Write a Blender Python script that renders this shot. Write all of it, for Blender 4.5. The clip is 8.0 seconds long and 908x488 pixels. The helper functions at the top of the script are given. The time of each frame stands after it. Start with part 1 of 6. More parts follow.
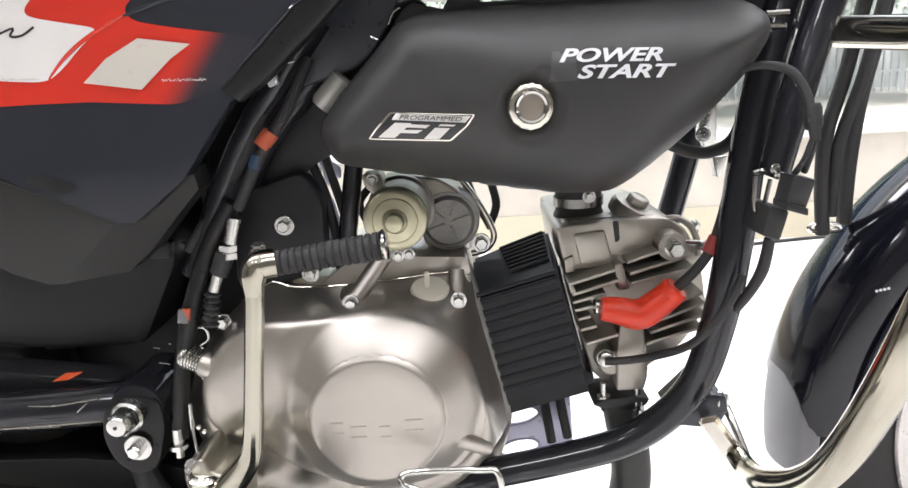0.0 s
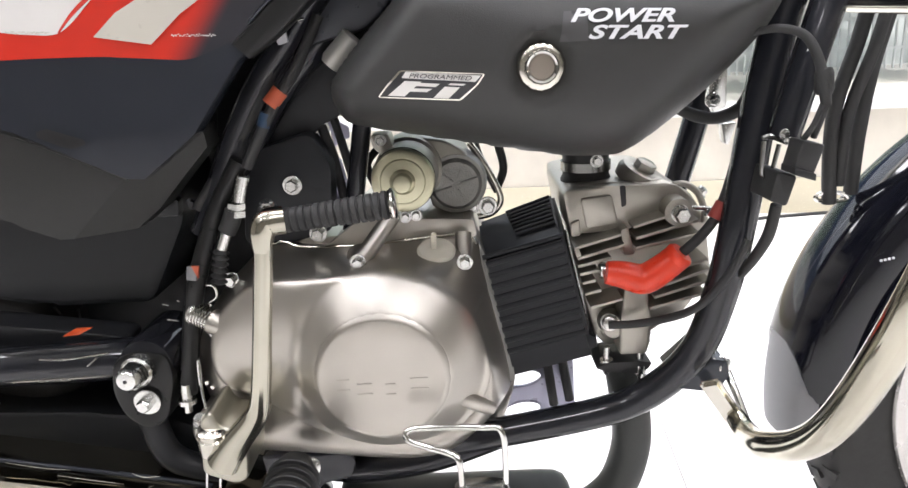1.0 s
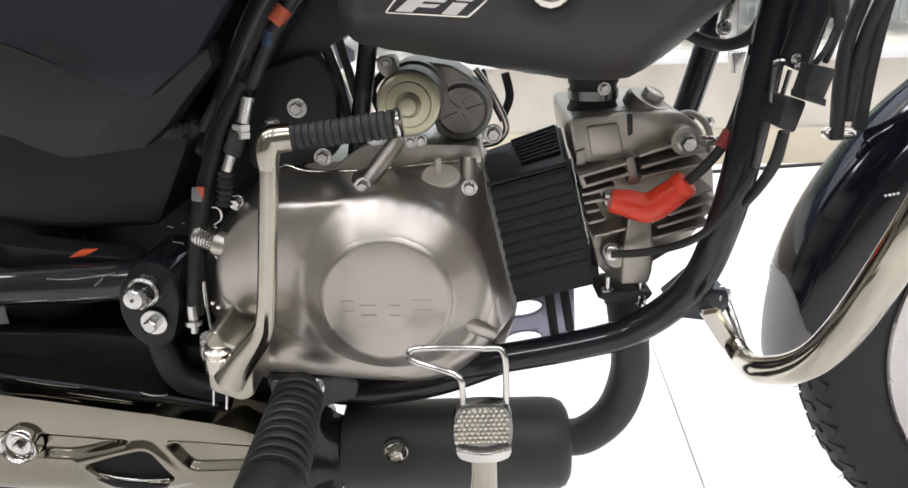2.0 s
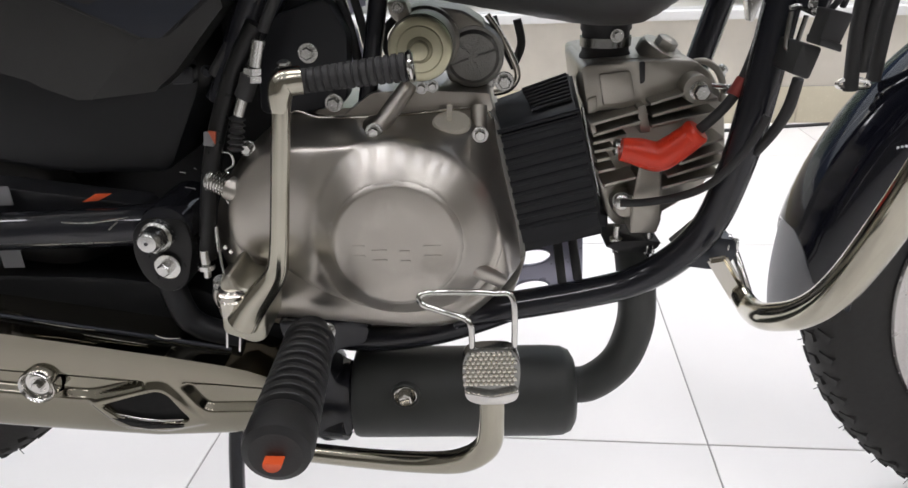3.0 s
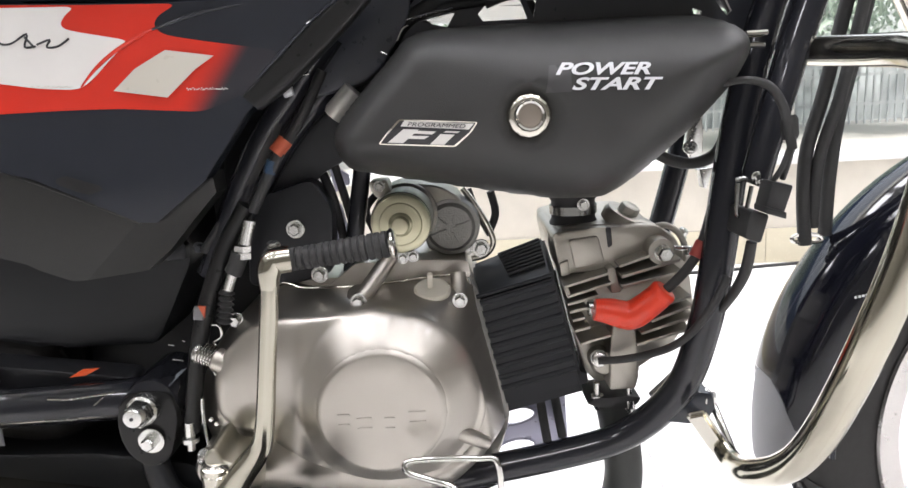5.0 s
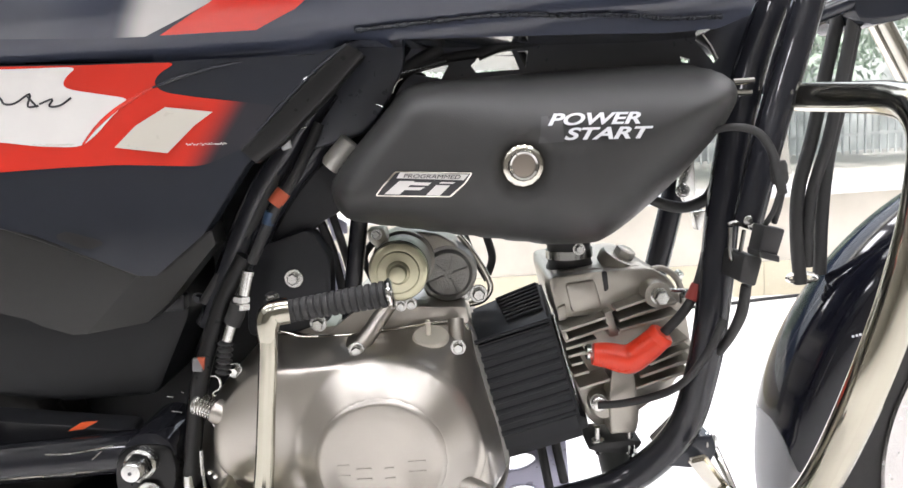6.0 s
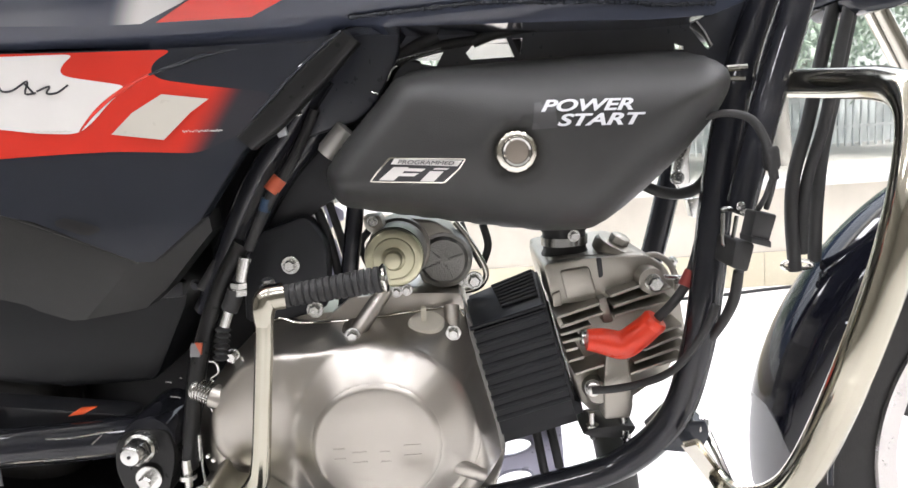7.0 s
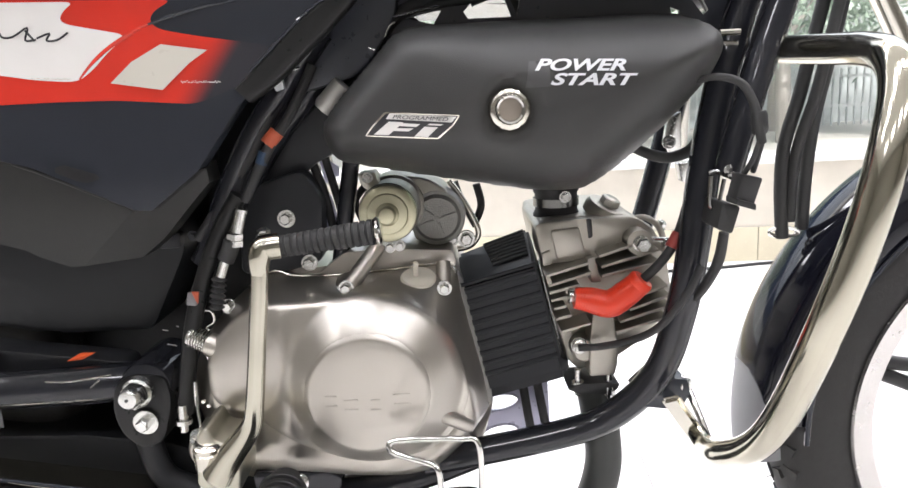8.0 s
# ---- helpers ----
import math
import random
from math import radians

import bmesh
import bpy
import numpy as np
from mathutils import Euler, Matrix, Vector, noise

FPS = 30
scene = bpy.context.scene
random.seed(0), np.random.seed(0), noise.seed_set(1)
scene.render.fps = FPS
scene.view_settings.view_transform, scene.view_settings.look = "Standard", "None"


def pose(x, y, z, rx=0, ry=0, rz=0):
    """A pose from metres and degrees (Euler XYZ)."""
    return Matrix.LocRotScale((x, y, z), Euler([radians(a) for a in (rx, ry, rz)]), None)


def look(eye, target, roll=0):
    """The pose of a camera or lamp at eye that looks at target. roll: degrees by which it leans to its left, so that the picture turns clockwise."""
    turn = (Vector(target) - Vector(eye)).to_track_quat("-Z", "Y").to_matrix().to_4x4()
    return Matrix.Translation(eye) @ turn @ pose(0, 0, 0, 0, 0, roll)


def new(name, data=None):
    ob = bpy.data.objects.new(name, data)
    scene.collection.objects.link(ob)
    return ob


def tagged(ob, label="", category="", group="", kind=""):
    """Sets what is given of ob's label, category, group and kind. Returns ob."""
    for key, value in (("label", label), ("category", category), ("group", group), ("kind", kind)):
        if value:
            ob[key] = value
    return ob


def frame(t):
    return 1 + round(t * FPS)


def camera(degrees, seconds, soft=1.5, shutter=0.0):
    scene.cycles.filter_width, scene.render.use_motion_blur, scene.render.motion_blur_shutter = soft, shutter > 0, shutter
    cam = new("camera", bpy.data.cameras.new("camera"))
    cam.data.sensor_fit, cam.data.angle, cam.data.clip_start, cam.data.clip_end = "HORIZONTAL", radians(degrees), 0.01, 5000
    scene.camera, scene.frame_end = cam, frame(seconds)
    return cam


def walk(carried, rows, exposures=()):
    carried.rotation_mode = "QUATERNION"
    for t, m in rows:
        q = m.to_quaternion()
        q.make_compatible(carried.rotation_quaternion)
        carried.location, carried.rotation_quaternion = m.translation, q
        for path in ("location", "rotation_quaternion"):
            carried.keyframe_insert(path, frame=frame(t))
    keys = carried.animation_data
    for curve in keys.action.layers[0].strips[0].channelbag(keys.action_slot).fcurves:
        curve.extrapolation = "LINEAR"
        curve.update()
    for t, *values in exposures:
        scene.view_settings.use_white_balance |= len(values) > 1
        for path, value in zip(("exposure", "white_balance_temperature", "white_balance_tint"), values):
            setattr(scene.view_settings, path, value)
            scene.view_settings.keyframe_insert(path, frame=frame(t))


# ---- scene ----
cam = camera(65.55, 8.0)
PATH = [
    (0, (0.0114, -0.7091, 0.6966), (-0.0053, 1.134, 0.2356), -3.95),
    (0.5, (0.0098, -0.7119, 0.6958), (-0.0081, 1.1257, 0.2134), -3.68),
    (1, (0.008, -0.7141, 0.6893), (-0.0216, 1.1096, 0.1571), -3.18),
    (1.5, (0.005, -0.7165, 0.6811), (-0.0318, 1.0834, 0.0736), -2.59),
    (1.7, (0.005, -0.718, 0.677), (-0.031, 1.168, 0.014), -2.4),
    (2.8, (0.002, -0.730, 0.660), (-0.058, 1.112, -0.117), -2.2),
    (3, (0.0012, -0.7299, 0.6616), (-0.0566, 1.0123, -0.0941), -2.09),
    (3.5, (0.0003, -0.73, 0.6626), (-0.0519, 1.0145, -0.0885), -2.17),
    (4, (0.0017, -0.7313, 0.6631), (-0.0403, 1.0427, -0.0159), -2.35),
    (4.5, (0.0039, -0.7394, 0.672), (-0.0271, 1.0846, 0.1411), -2.86),
    (5, (0.0045, -0.7466, 0.6847), (0.006, 1.1131, 0.2954), -3.39),
    (5.2, (0.0035, -0.7485, 0.6875), (0.016, 1.219, 0.337), -3.7),
    (6.3, (0.009, -0.750, 0.696), (0.017, 1.226, 0.386), -4.4),
    (6.5, (0.0105, -0.7497, 0.6943), (0.0162, 1.1265, 0.3946), -4.41),
    (7, (0.0124, -0.7552, 0.6906), (0.0156, 1.1183, 0.3752), -4.38),
    (7.5, (0.0128, -0.7627, 0.6857), (0.0201, 1.1011, 0.3167), -3.65),
    (8, (0.0156, -0.7693, 0.6813), (0.0215, 1.0893, 0.2869), -3.01),
]
EXPOSURES = [(0.0, 0.38), (1.0, 0.38), (1.5, 0.22), (3.0, -0.56), (3.6, -0.64), (4.5, -0.2), (5.0, 0.26), (6.5, 0.48), (8.0, 0.42)]
walk(cam, [(t, look(eye, target, roll)) for t, eye, target, roll in PATH], EXPOSURES)

# ---- light ----
world = bpy.data.worlds.new("sky")
world.use_nodes = True
scene.world = world
wn = world.node_tree.nodes
wbg = wn["Background"]
sky = wn.new("ShaderNodeTexSky")
sky.sky_type = 'NISHITA'
sky.sun_disc = False
sky.sun_elevation, sky.sun_rotation = radians(50), radians(200)
sky.air_density, sky.dust_density = 0.7, 6.0
wbg.inputs[1].default_value = 0.15
world.node_tree.links.new(sky.outputs[0], wbg.inputs[0])
sun = new("sun", bpy.data.lights.new("sun", 'SUN'))
sun.data.energy, sun.data.angle, sun.data.color = 5.0, radians(3), (1.0, 0.96, 0.9)
sun.matrix_world = look((-3.5, -9, 12), (0, 0, 0))

ROOM_TURN = -4.5
daylight = new("window_daylight", bpy.data.lights.new("window_daylight", 'AREA'))
daylight.data.shape, daylight.data.size, daylight.data.size_y = 'RECTANGLE', 8.6, 1.0
daylight.data.energy, daylight.data.color = 45.0, (0.90, 0.94, 1.0)
daylight.matrix_world = pose(0, 0, 0, 0, 0, ROOM_TURN) @ look((0.5, 1.90, 1.95), (0.5, 0.6, 0.9))


# ---- materials ----
def mat(name, color, rough=0.5, metal=0.0, bump=0.0, bump_scale=400.0, vary=0.08, vary_scale=25.0, coat=0.0, rough_vary=0.08, rand=0.0):
    m = bpy.data.materials.new(name)
    m.use_nodes = True
    nt = m.node_tree
    b = nt.nodes["Principled BSDF"]
    tc = nt.nodes.new("ShaderNodeTexCoord")
    n1 = nt.nodes.new("ShaderNodeTexNoise")
    n1.inputs["Scale"].default_value = vary_scale
    n1.inputs["Detail"].default_value = 6
    nt.links.new(tc.outputs["Object"], n1.inputs["Vector"])
    mix = nt.nodes.new("ShaderNodeMix")
    mix.data_type = 'RGBA'
    mix.inputs[6].default_value = (*[c * (1 - vary) for c in color], 1)
    mix.inputs[7].default_value = (*[min(1, c * (1 + vary)) for c in color], 1)
    nt.links.new(n1.outputs[0], mix.inputs[0])
    col = mix.outputs[2]
    if rand:
        oi = nt.nodes.new("ShaderNodeObjectInfo")
        hs = nt.nodes.new("ShaderNodeHueSaturation")
        mr = nt.nodes.new("ShaderNodeMapRange")
        mr.inputs[3].default_value, mr.inputs[4].default_value = 1 - rand, 1 + rand
        nt.links.new(oi.outputs["Random"], mr.inputs[0])
        nt.links.new(mr.outputs[0], hs.inputs["Value"])
        nt.links.new(col, hs.inputs["Color"])
        col = hs.outputs[0]
    nt.links.new(col, b.inputs["Base Color"])
    rr = nt.nodes.new("ShaderNodeMapRange")
    rr.inputs[3].default_value = max(0.0, rough - rough_vary)
    rr.inputs[4].default_value = min(1.0, rough + rough_vary)
    n2 = nt.nodes.new("ShaderNodeTexNoise")
    n2.inputs["Scale"].default_value = vary_scale * 5
    n2.inputs["Detail"].default_value = 4
    nt.links.new(tc.outputs["Object"], n2.inputs["Vector"])
    nt.links.new(n2.outputs[0], rr.inputs[0])
    nt.links.new(rr.outputs[0], b.inputs["Roughness"])
    b.inputs["Metallic"].default_value = metal
    b.inputs["Coat Weight"].default_value = coat
    b.inputs["Coat Roughness"].default_value = 0.05
    if bump:
        n3 = nt.nodes.new("ShaderNodeTexNoise")
        n3.inputs["Scale"].default_value = bump_scale
        n3.inputs["Detail"].default_value = 3
        nt.links.new(tc.outputs["Object"], n3.inputs["Vector"])
        bp = nt.nodes.new("ShaderNodeBump")
        bp.inputs["Strength"].default_value = bump
        bp.inputs["Distance"].default_value = 0.001
        nt.links.new(n3.outputs[0], bp.inputs["Height"])
        nt.links.new(bp.outputs[0], b.inputs["Normal"])
    return m


def glow(name, color, strength):
    m = bpy.data.materials.new(name)
    m.use_nodes = True
    b = m.node_tree.nodes["Principled BSDF"]
    b.inputs["Base Color"].default_value = (0.8, 0.8, 0.8, 1)
    b.inputs["Emission Color"].default_value = (*color, 1)
    b.inputs["Emission Strength"].default_value = strength
    return m


BLACK_GLOSS = mat("black_gloss_paint", (0.024, 0.027, 0.035), 0.06, rough_vary=0.03)
FRAME_BLACK = mat("black_frame_paint", (0.020, 0.021, 0.026), 0.07, rough_vary=0.03)
FRAME_COVER = mat("blue_black_satin_paint", (0.060, 0.064, 0.078), 0.30, vary=0.15)
TANK_BLUE = mat("blue_black_gloss_paint", (0.046, 0.053, 0.077), 0.12, rough_vary=0.03, coat=0.15)
BLACK_SATIN = mat("black_satin_plastic", (0.028, 0.028, 0.029), 0.40, bump=0.15, bump_scale=900)
AIRBOX = mat("grained_black_plastic", (0.032, 0.032, 0.031), 0.46, bump=0.25, bump_scale=1500, vary=0.15)
PANEL_GREY = mat("dark_grey_plastic", (0.017, 0.017, 0.016), 0.5, bump=0.2, bump_scale=1200)
RUBBER = mat("black_rubber", (0.030, 0.030, 0.030), 0.6, bump=0.3, bump_scale=700)
SHIELD = mat("ribbed_black_plastic", (0.014, 0.015, 0.018), 0.40, bump=0.15, bump_scale=900)
PAD_STEEL = mat("dark_pedal_steel", (0.26, 0.26, 0.25), 0.22, metal=1.0)
TRIM = mat("matte_trim_plastic", (0.016, 0.016, 0.016), 0.3)
KICK = mat("worn_lever_chrome", (0.43, 0.41, 0.345), 0.13, metal=1.0, rough_vary=0.04)
FENDER = mat("polished_black_paint", (0.006, 0.0065, 0.011), 0.085, rough_vary=0.02)
PEG = mat("peg_rubber", (0.019, 0.019, 0.019), 0.48, bump=0.2, bump_scale=700)
EXHAUST = mat("matte_black_exhaust_paint", (0.042, 0.045, 0.042), 0.5, bump=0.2, bump_scale=900)
SILVER = mat("silver_painted_cast_metal", (0.50, 0.472, 0.425), 0.39, metal=0.95, vary=0.04, rough_vary=0.03, coat=0.45)
BLACK_DULL = mat("dull_black_plastic", (0.026, 0.027, 0.030), 0.36, bump=0.15, bump_scale=900)
GUARD = mat("worn_chrome", (0.47, 0.445, 0.37), 0.13, metal=1.0, rough_vary=0.05)
# the lower bracket's blue grey is a reflection put into the colour
BRACKET = mat("blue_grey_sheen_steel", (0.46, 0.46, 0.58), 0.3, metal=0.3)
CAST = mat("raw_cast_aluminium", (0.41, 0.39, 0.345), 0.38, metal=0.85, bump=0.22, bump_scale=900, vary=0.15)
DARK_CAST = mat("dark_cast_aluminium", (0.26, 0.255, 0.24), 0.45, metal=0.5, bump=0.5, bump_scale=700, vary=0.15)
CHROME = mat("chrome", (0.70, 0.69, 0.66), 0.07, metal=1.0, rough_vary=0.03)
CHROME_SOFT = mat("brushed_chrome", (0.70, 0.67, 0.60), 0.16, metal=1.0, rough_vary=0.05)
ZINC = mat("zinc_plated_steel", (0.66, 0.66, 0.64), 0.25, metal=1.0, vary=0.15, vary_scale=120)
OLIVE = mat("yellow_passivated_steel", (0.52, 0.50, 0.36), 0.36, metal=0.9, vary=0.1)
SLAT = mat("satin_slat_plastic", (0.045, 0.046, 0.052), 0.15)
RED_RUBBER = mat("red_silicone_rubber", (0.80, 0.055, 0.022), 0.30, vary=0.06)


DEEP = mat("dusty_black_plastic", (0.018, 0.019, 0.021), 0.42)
for dull in (BLACK_DULL, TRIM, SHIELD, DEEP):
    dull.node_tree.nodes["Principled BSDF"].inputs["Specular IOR Level"].default_value = 0.28


def fading(name, color, slope, x0, x1, base):
    """A film whose colour gives way to the paint under it along x + slope * z, from x0 to x1."""
    m = mat(name, color, 0.16, coat=0.5)
    nt = m.node_tree
    tc = nt.nodes.new("ShaderNodeTexCoord")
    sx = nt.nodes.new("ShaderNodeSeparateXYZ")
    nt.links.new(tc.outputs["Object"], sx.inputs[0])
    fz = nt.nodes.new("ShaderNodeMath")
    fz.operation = 'MULTIPLY_ADD'
    fz.inputs[1].default_value = slope
    nt.links.new(sx.outputs[2], fz.inputs[0])
    nt.links.new(sx.outputs[0], fz.inputs[2])
    fr = nt.nodes.new("ShaderNodeMapRange")
    fr.interpolation_type = 'SMOOTHSTEP'
    fr.inputs[1].default_value, fr.inputs[2].default_value = x0, x1
    nt.links.new(fz.outputs[0], fr.inputs[0])
    fm = nt.nodes.new("ShaderNodeMix")
    fm.data_type = 'RGBA'
    fm.inputs[7].default_value = (*base, 1)
    pb = nt.nodes["Principled BSDF"]
    nt.links.new(pb.inputs["Base Color"].links[0].from_socket, fm.inputs[6])
    nt.links.new(fr.outputs[0], fm.inputs[0])
    nt.links.new(fm.outputs[2], pb.inputs["Base Color"])
    return m


RED_FADE = fading("red_decal_film_fading", (0.66, 0.035, 0.02), -0.75, -0.712, -0.682, (0.030, 0.030, 0.037))
# the silver film's fade to dark at the left paints a reflection
SILVER_FADE = fading("silver_decal_film_fading", (0.60, 0.59, 0.57), -0.55, -0.634, -0.660, (0.046, 0.053, 0.077))
# grey-blue reflection at the tank's left, painted as a film
SHEEN_FADE = fading("painted_tank_sheen_fading", (0.085, 0.092, 0.112), -0.55, -0.720, -0.672, (0.046, 0.053, 0.077))
RED_DECAL = mat("red_decal_film", (0.66, 0.035, 0.02), 0.16, coat=0.5)
WHITE_DECAL = mat("white_pearl_decal_film", (0.80, 0.78, 0.75), 0.2, coat=0.5)
GREY_DECAL = mat("silver_decal_film", (0.60, 0.57, 0.50), 0.3, vary=0.03)
LEVER_CAST = mat("worn_lever_casting", (0.46, 0.445, 0.375), 0.34, metal=1.0)
# black for print, and for the painted shade of one groove and one hole
INK_SHADE = mat("black_ink_and_shade", (0.024, 0.024, 0.027), 0.4)
# near-black for flat sheets that paint the shade inside openings
RECESS_SHADE = mat("painted_recess_shade", (0.006, 0.006, 0.006), 0.8)
ORANGE_TAPE = mat("orange_tape", (0.50, 0.10, 0.045), 0.5)
LETTER_WHITE = mat("white_print", (0.75, 0.76, 0.78), 0.4)
STICKER = mat("clear_sticker_edge", (0.06, 0.06, 0.06), 0.3)
ORANGE = mat("orange_reflector", (0.85, 0.12, 0.03), 0.3)
TILE = mat("polished_white_tile", (0.87, 0.853, 0.83), 0.12, vary=0.03, vary_scale=6, rand=0.03, rough_vary=0.05)
GROUT = mat("grey_grout", (0.34, 0.32, 0.30), 0.8)
WALL = mat("cream_wall_paint", (0.62, 0.58, 0.50), 0.6, bump=0.3, bump_scale=60, vary=0.24, vary_scale=6)
SKIRT = mat("beige_skirting_tile", (0.62, 0.57, 0.43), 0.25, vary=0.05)
CEIL = mat("white_ceiling_paint", (0.8, 0.8, 0.78), 0.8)
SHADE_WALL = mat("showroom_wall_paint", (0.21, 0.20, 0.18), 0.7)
TYRE = mat("tyre_rubber", (0.028, 0.027, 0.026), 0.7, bump=0.3, bump_scale=500)
ALLOY = mat("silver_rim", (0.62, 0.60, 0.58), 0.25, metal=0.9)
FLAP = mat("grey_mudflap_plastic", (0.20, 0.20, 0.21), 0.45, bump=0.2, bump_scale=900)
LED = glow("led_panel", (0.985, 0.97, 1.03), 17.0)
MUFFLER = mat("satin_chrome", (0.30, 0.28, 0.228), 0.10, metal=1.0, rough_vary=0.005, vary=0.03)


# ---- building helpers ----
def crom(pts, n=8, closed=False):
    """Smooth curve through the points."""
    p = [Vector(q) for q in pts]
    m = len(p)
    out = []
    for i in range(m if closed else m - 1):
        a, b, c, d = (p[(i + k) % m] if closed else p[min(max(i + k, 0), m - 1)] for k in (-1, 0, 1, 2))
        for s in range(n):
            t = s / n
            out.append(0.5 * (2 * b + (c - a) * t + (2 * a - 5 * b + 4 * c - d) * t * t + (3 * b - a - 3 * c + d) * t ** 3))
    if not closed:
        out.append(p[-1])
    return out


def rounded(outline, r=0.006, n=4):
    """An outline of (x, z) with its corners cut round."""
    out = []
    m = len(outline)
    for i in range(m):
        a, b, c = (Vector(outline[(i + k) % m]) for k in (-1, 0, 1))
        u, v = a - b, c - b
        ru, rv = min(r, u.length * 0.45), min(r, v.length * 0.45)
        p, q = b + u.normalized() * ru, b + v.normalized() * rv
        for s in range(n + 1):
            t = s / n
            out.append(tuple((1 - t) ** 2 * p + 2 * t * (1 - t) * b + t * t * q))
    return out


def part(name, bm, material, parent, label="", smooth=40, kind=""):
    me = bpy.data.meshes.new(name)
    bmesh.ops.recalc_face_normals(bm, faces=bm.faces)
    bm.to_mesh(me)
    bm.free()
    me.materials.append(material)
    if smooth:
        me.shade_smooth()
        me.set_sharp_from_angle(angle=radians(smooth))
    ob = new(name, me)
    ob.parent = parent
    if label or kind:
        tagged(ob, label, kind=kind)
    return ob


def thing(name, label, category, group="", kind=""):
    return tagged(new(name), label, category, group, kind)


def tube(pts, r, seg=14, n=8, bm=None, closed=False, flat=1.0, groove=0.0):
    bm = bm or bmesh.new()
    c = crom(pts, n, closed) if n > 1 else [Vector(p) for p in pts]
    rs = r if isinstance(r, (list, tuple)) else [r]
    up = Vector((0.13, -0.9, 0.4)).normalized()
    rings = []
    for i, p in enumerate(c):
        d = (c[(i + 1) % len(c)] - c[i - 1]) if closed else (c[min(i + 1, len(c) - 1)] - c[max(i - 1, 0)])
        d.normalize()
        s = d.cross(up).normalized()
        w = s.cross(d)
        up = w
        f = i / max(1, len(c) - 1) * (len(rs) - 1)
        k = min(int(f), len(rs) - 2) if len(rs) > 1 else 0
        rad = rs[k] + (rs[min(k + 1, len(rs) - 1)] - rs[k]) * (f - k)
        rings.append([bm.verts.new(p + (s * math.cos(a) + w * math.sin(a) * flat) * rad * (1 - groove * max(0.0, 1 - 1.5 * i / len(c)) * math.exp(-((a - 1.75) / 0.24) ** 2))) for a in (2 * math.pi * j / seg for j in range(seg))])
    m = len(rings)
    for i in range(m if closed else m - 1):
        for j in range(seg):
            bm.faces.new((rings[i][j], rings[i][(j + 1) % seg], rings[(i + 1) % m][(j + 1) % seg], rings[(i + 1) % m][j]))
    if not closed:
        bm.faces.new(rings[0])
        bm.faces.new(rings[-1])
    return bm


def lathe(origin, axis, profile, seg=32, bm=None, turn=0.0):
    """Rings of (distance along the axis, radius)."""
    bm = bm or bmesh.new()
    o, a = Vector(origin), Vector(axis).normalized()
    u = a.orthogonal().normalized()
    v = a.cross(u)
    rings = []
    for d, r in profile:
        rings.append([bm.verts.new(o + a * d + (u * math.cos(t) + v * math.sin(t)) * max(r, 1e-5)) for t in (turn + 2 * math.pi * j / seg for j in range(seg))])
    for i in range(len(rings) - 1):
        for j in range(seg):
            bm.faces.new((rings[i][j], rings[i][(j + 1) % seg], rings[i + 1][(j + 1) % seg], rings[i + 1][j]))
    bm.faces.new(rings[0])
    bm.faces.new(rings[-1])
    return bm


def prism(outline, y0, y1, bevel=0.002, bm=None, segs=2):
    """An (x, z) outline pushed from y0 (back) to y1 (front, nearer the eye), with bevelled edges."""
    b2 = bmesh.new()
    f = b2.faces.new([b2.verts.new((x, y0, z)) for x, z in outline])
    ext = bmesh.ops.extrude_face_region(b2, geom=[f])
    for g in ext["geom"]:
        if isinstance(g, bmesh.types.BMVert):
            g.co.y = y1
    if bevel:
        front = [e for e in b2.edges if all(abs(v.co.y - y1) < 1e-6 for v in e.verts)]
        bmesh.ops.bevel(b2, geom=front, offset=bevel, segments=segs, profile=0.5, affect='EDGES', clamp_overlap=True)
    if bm is None:
        return b2
    me = bpy.data.meshes.new("tmp")
    b2.to_mesh(me)
    b2.free()
    bm.from_mesh(me)
    bpy.data.meshes.remove(me)
    return bm


def box(p, size, bevel=0.002, m=None, bm=None):
    b2 = bmesh.new()
    bmesh.ops.create_cube(b2, size=1, matrix=Matrix.Diagonal((*size, 1)))
    if bevel:
        bmesh.ops.bevel(b2, geom=b2.edges[:], offset=bevel, segments=2, affect='EDGES', clamp_overlap=True)
    b2.transform(Matrix.Translation(p) @ (m or Matrix()))
    if bm is None:
        return b2
    me = bpy.data.meshes.new("tmp")
    b2.to_mesh(me)
    b2.free()
    bm.from_mesh(me)
    bpy.data.meshes.remove(me)
    return bm


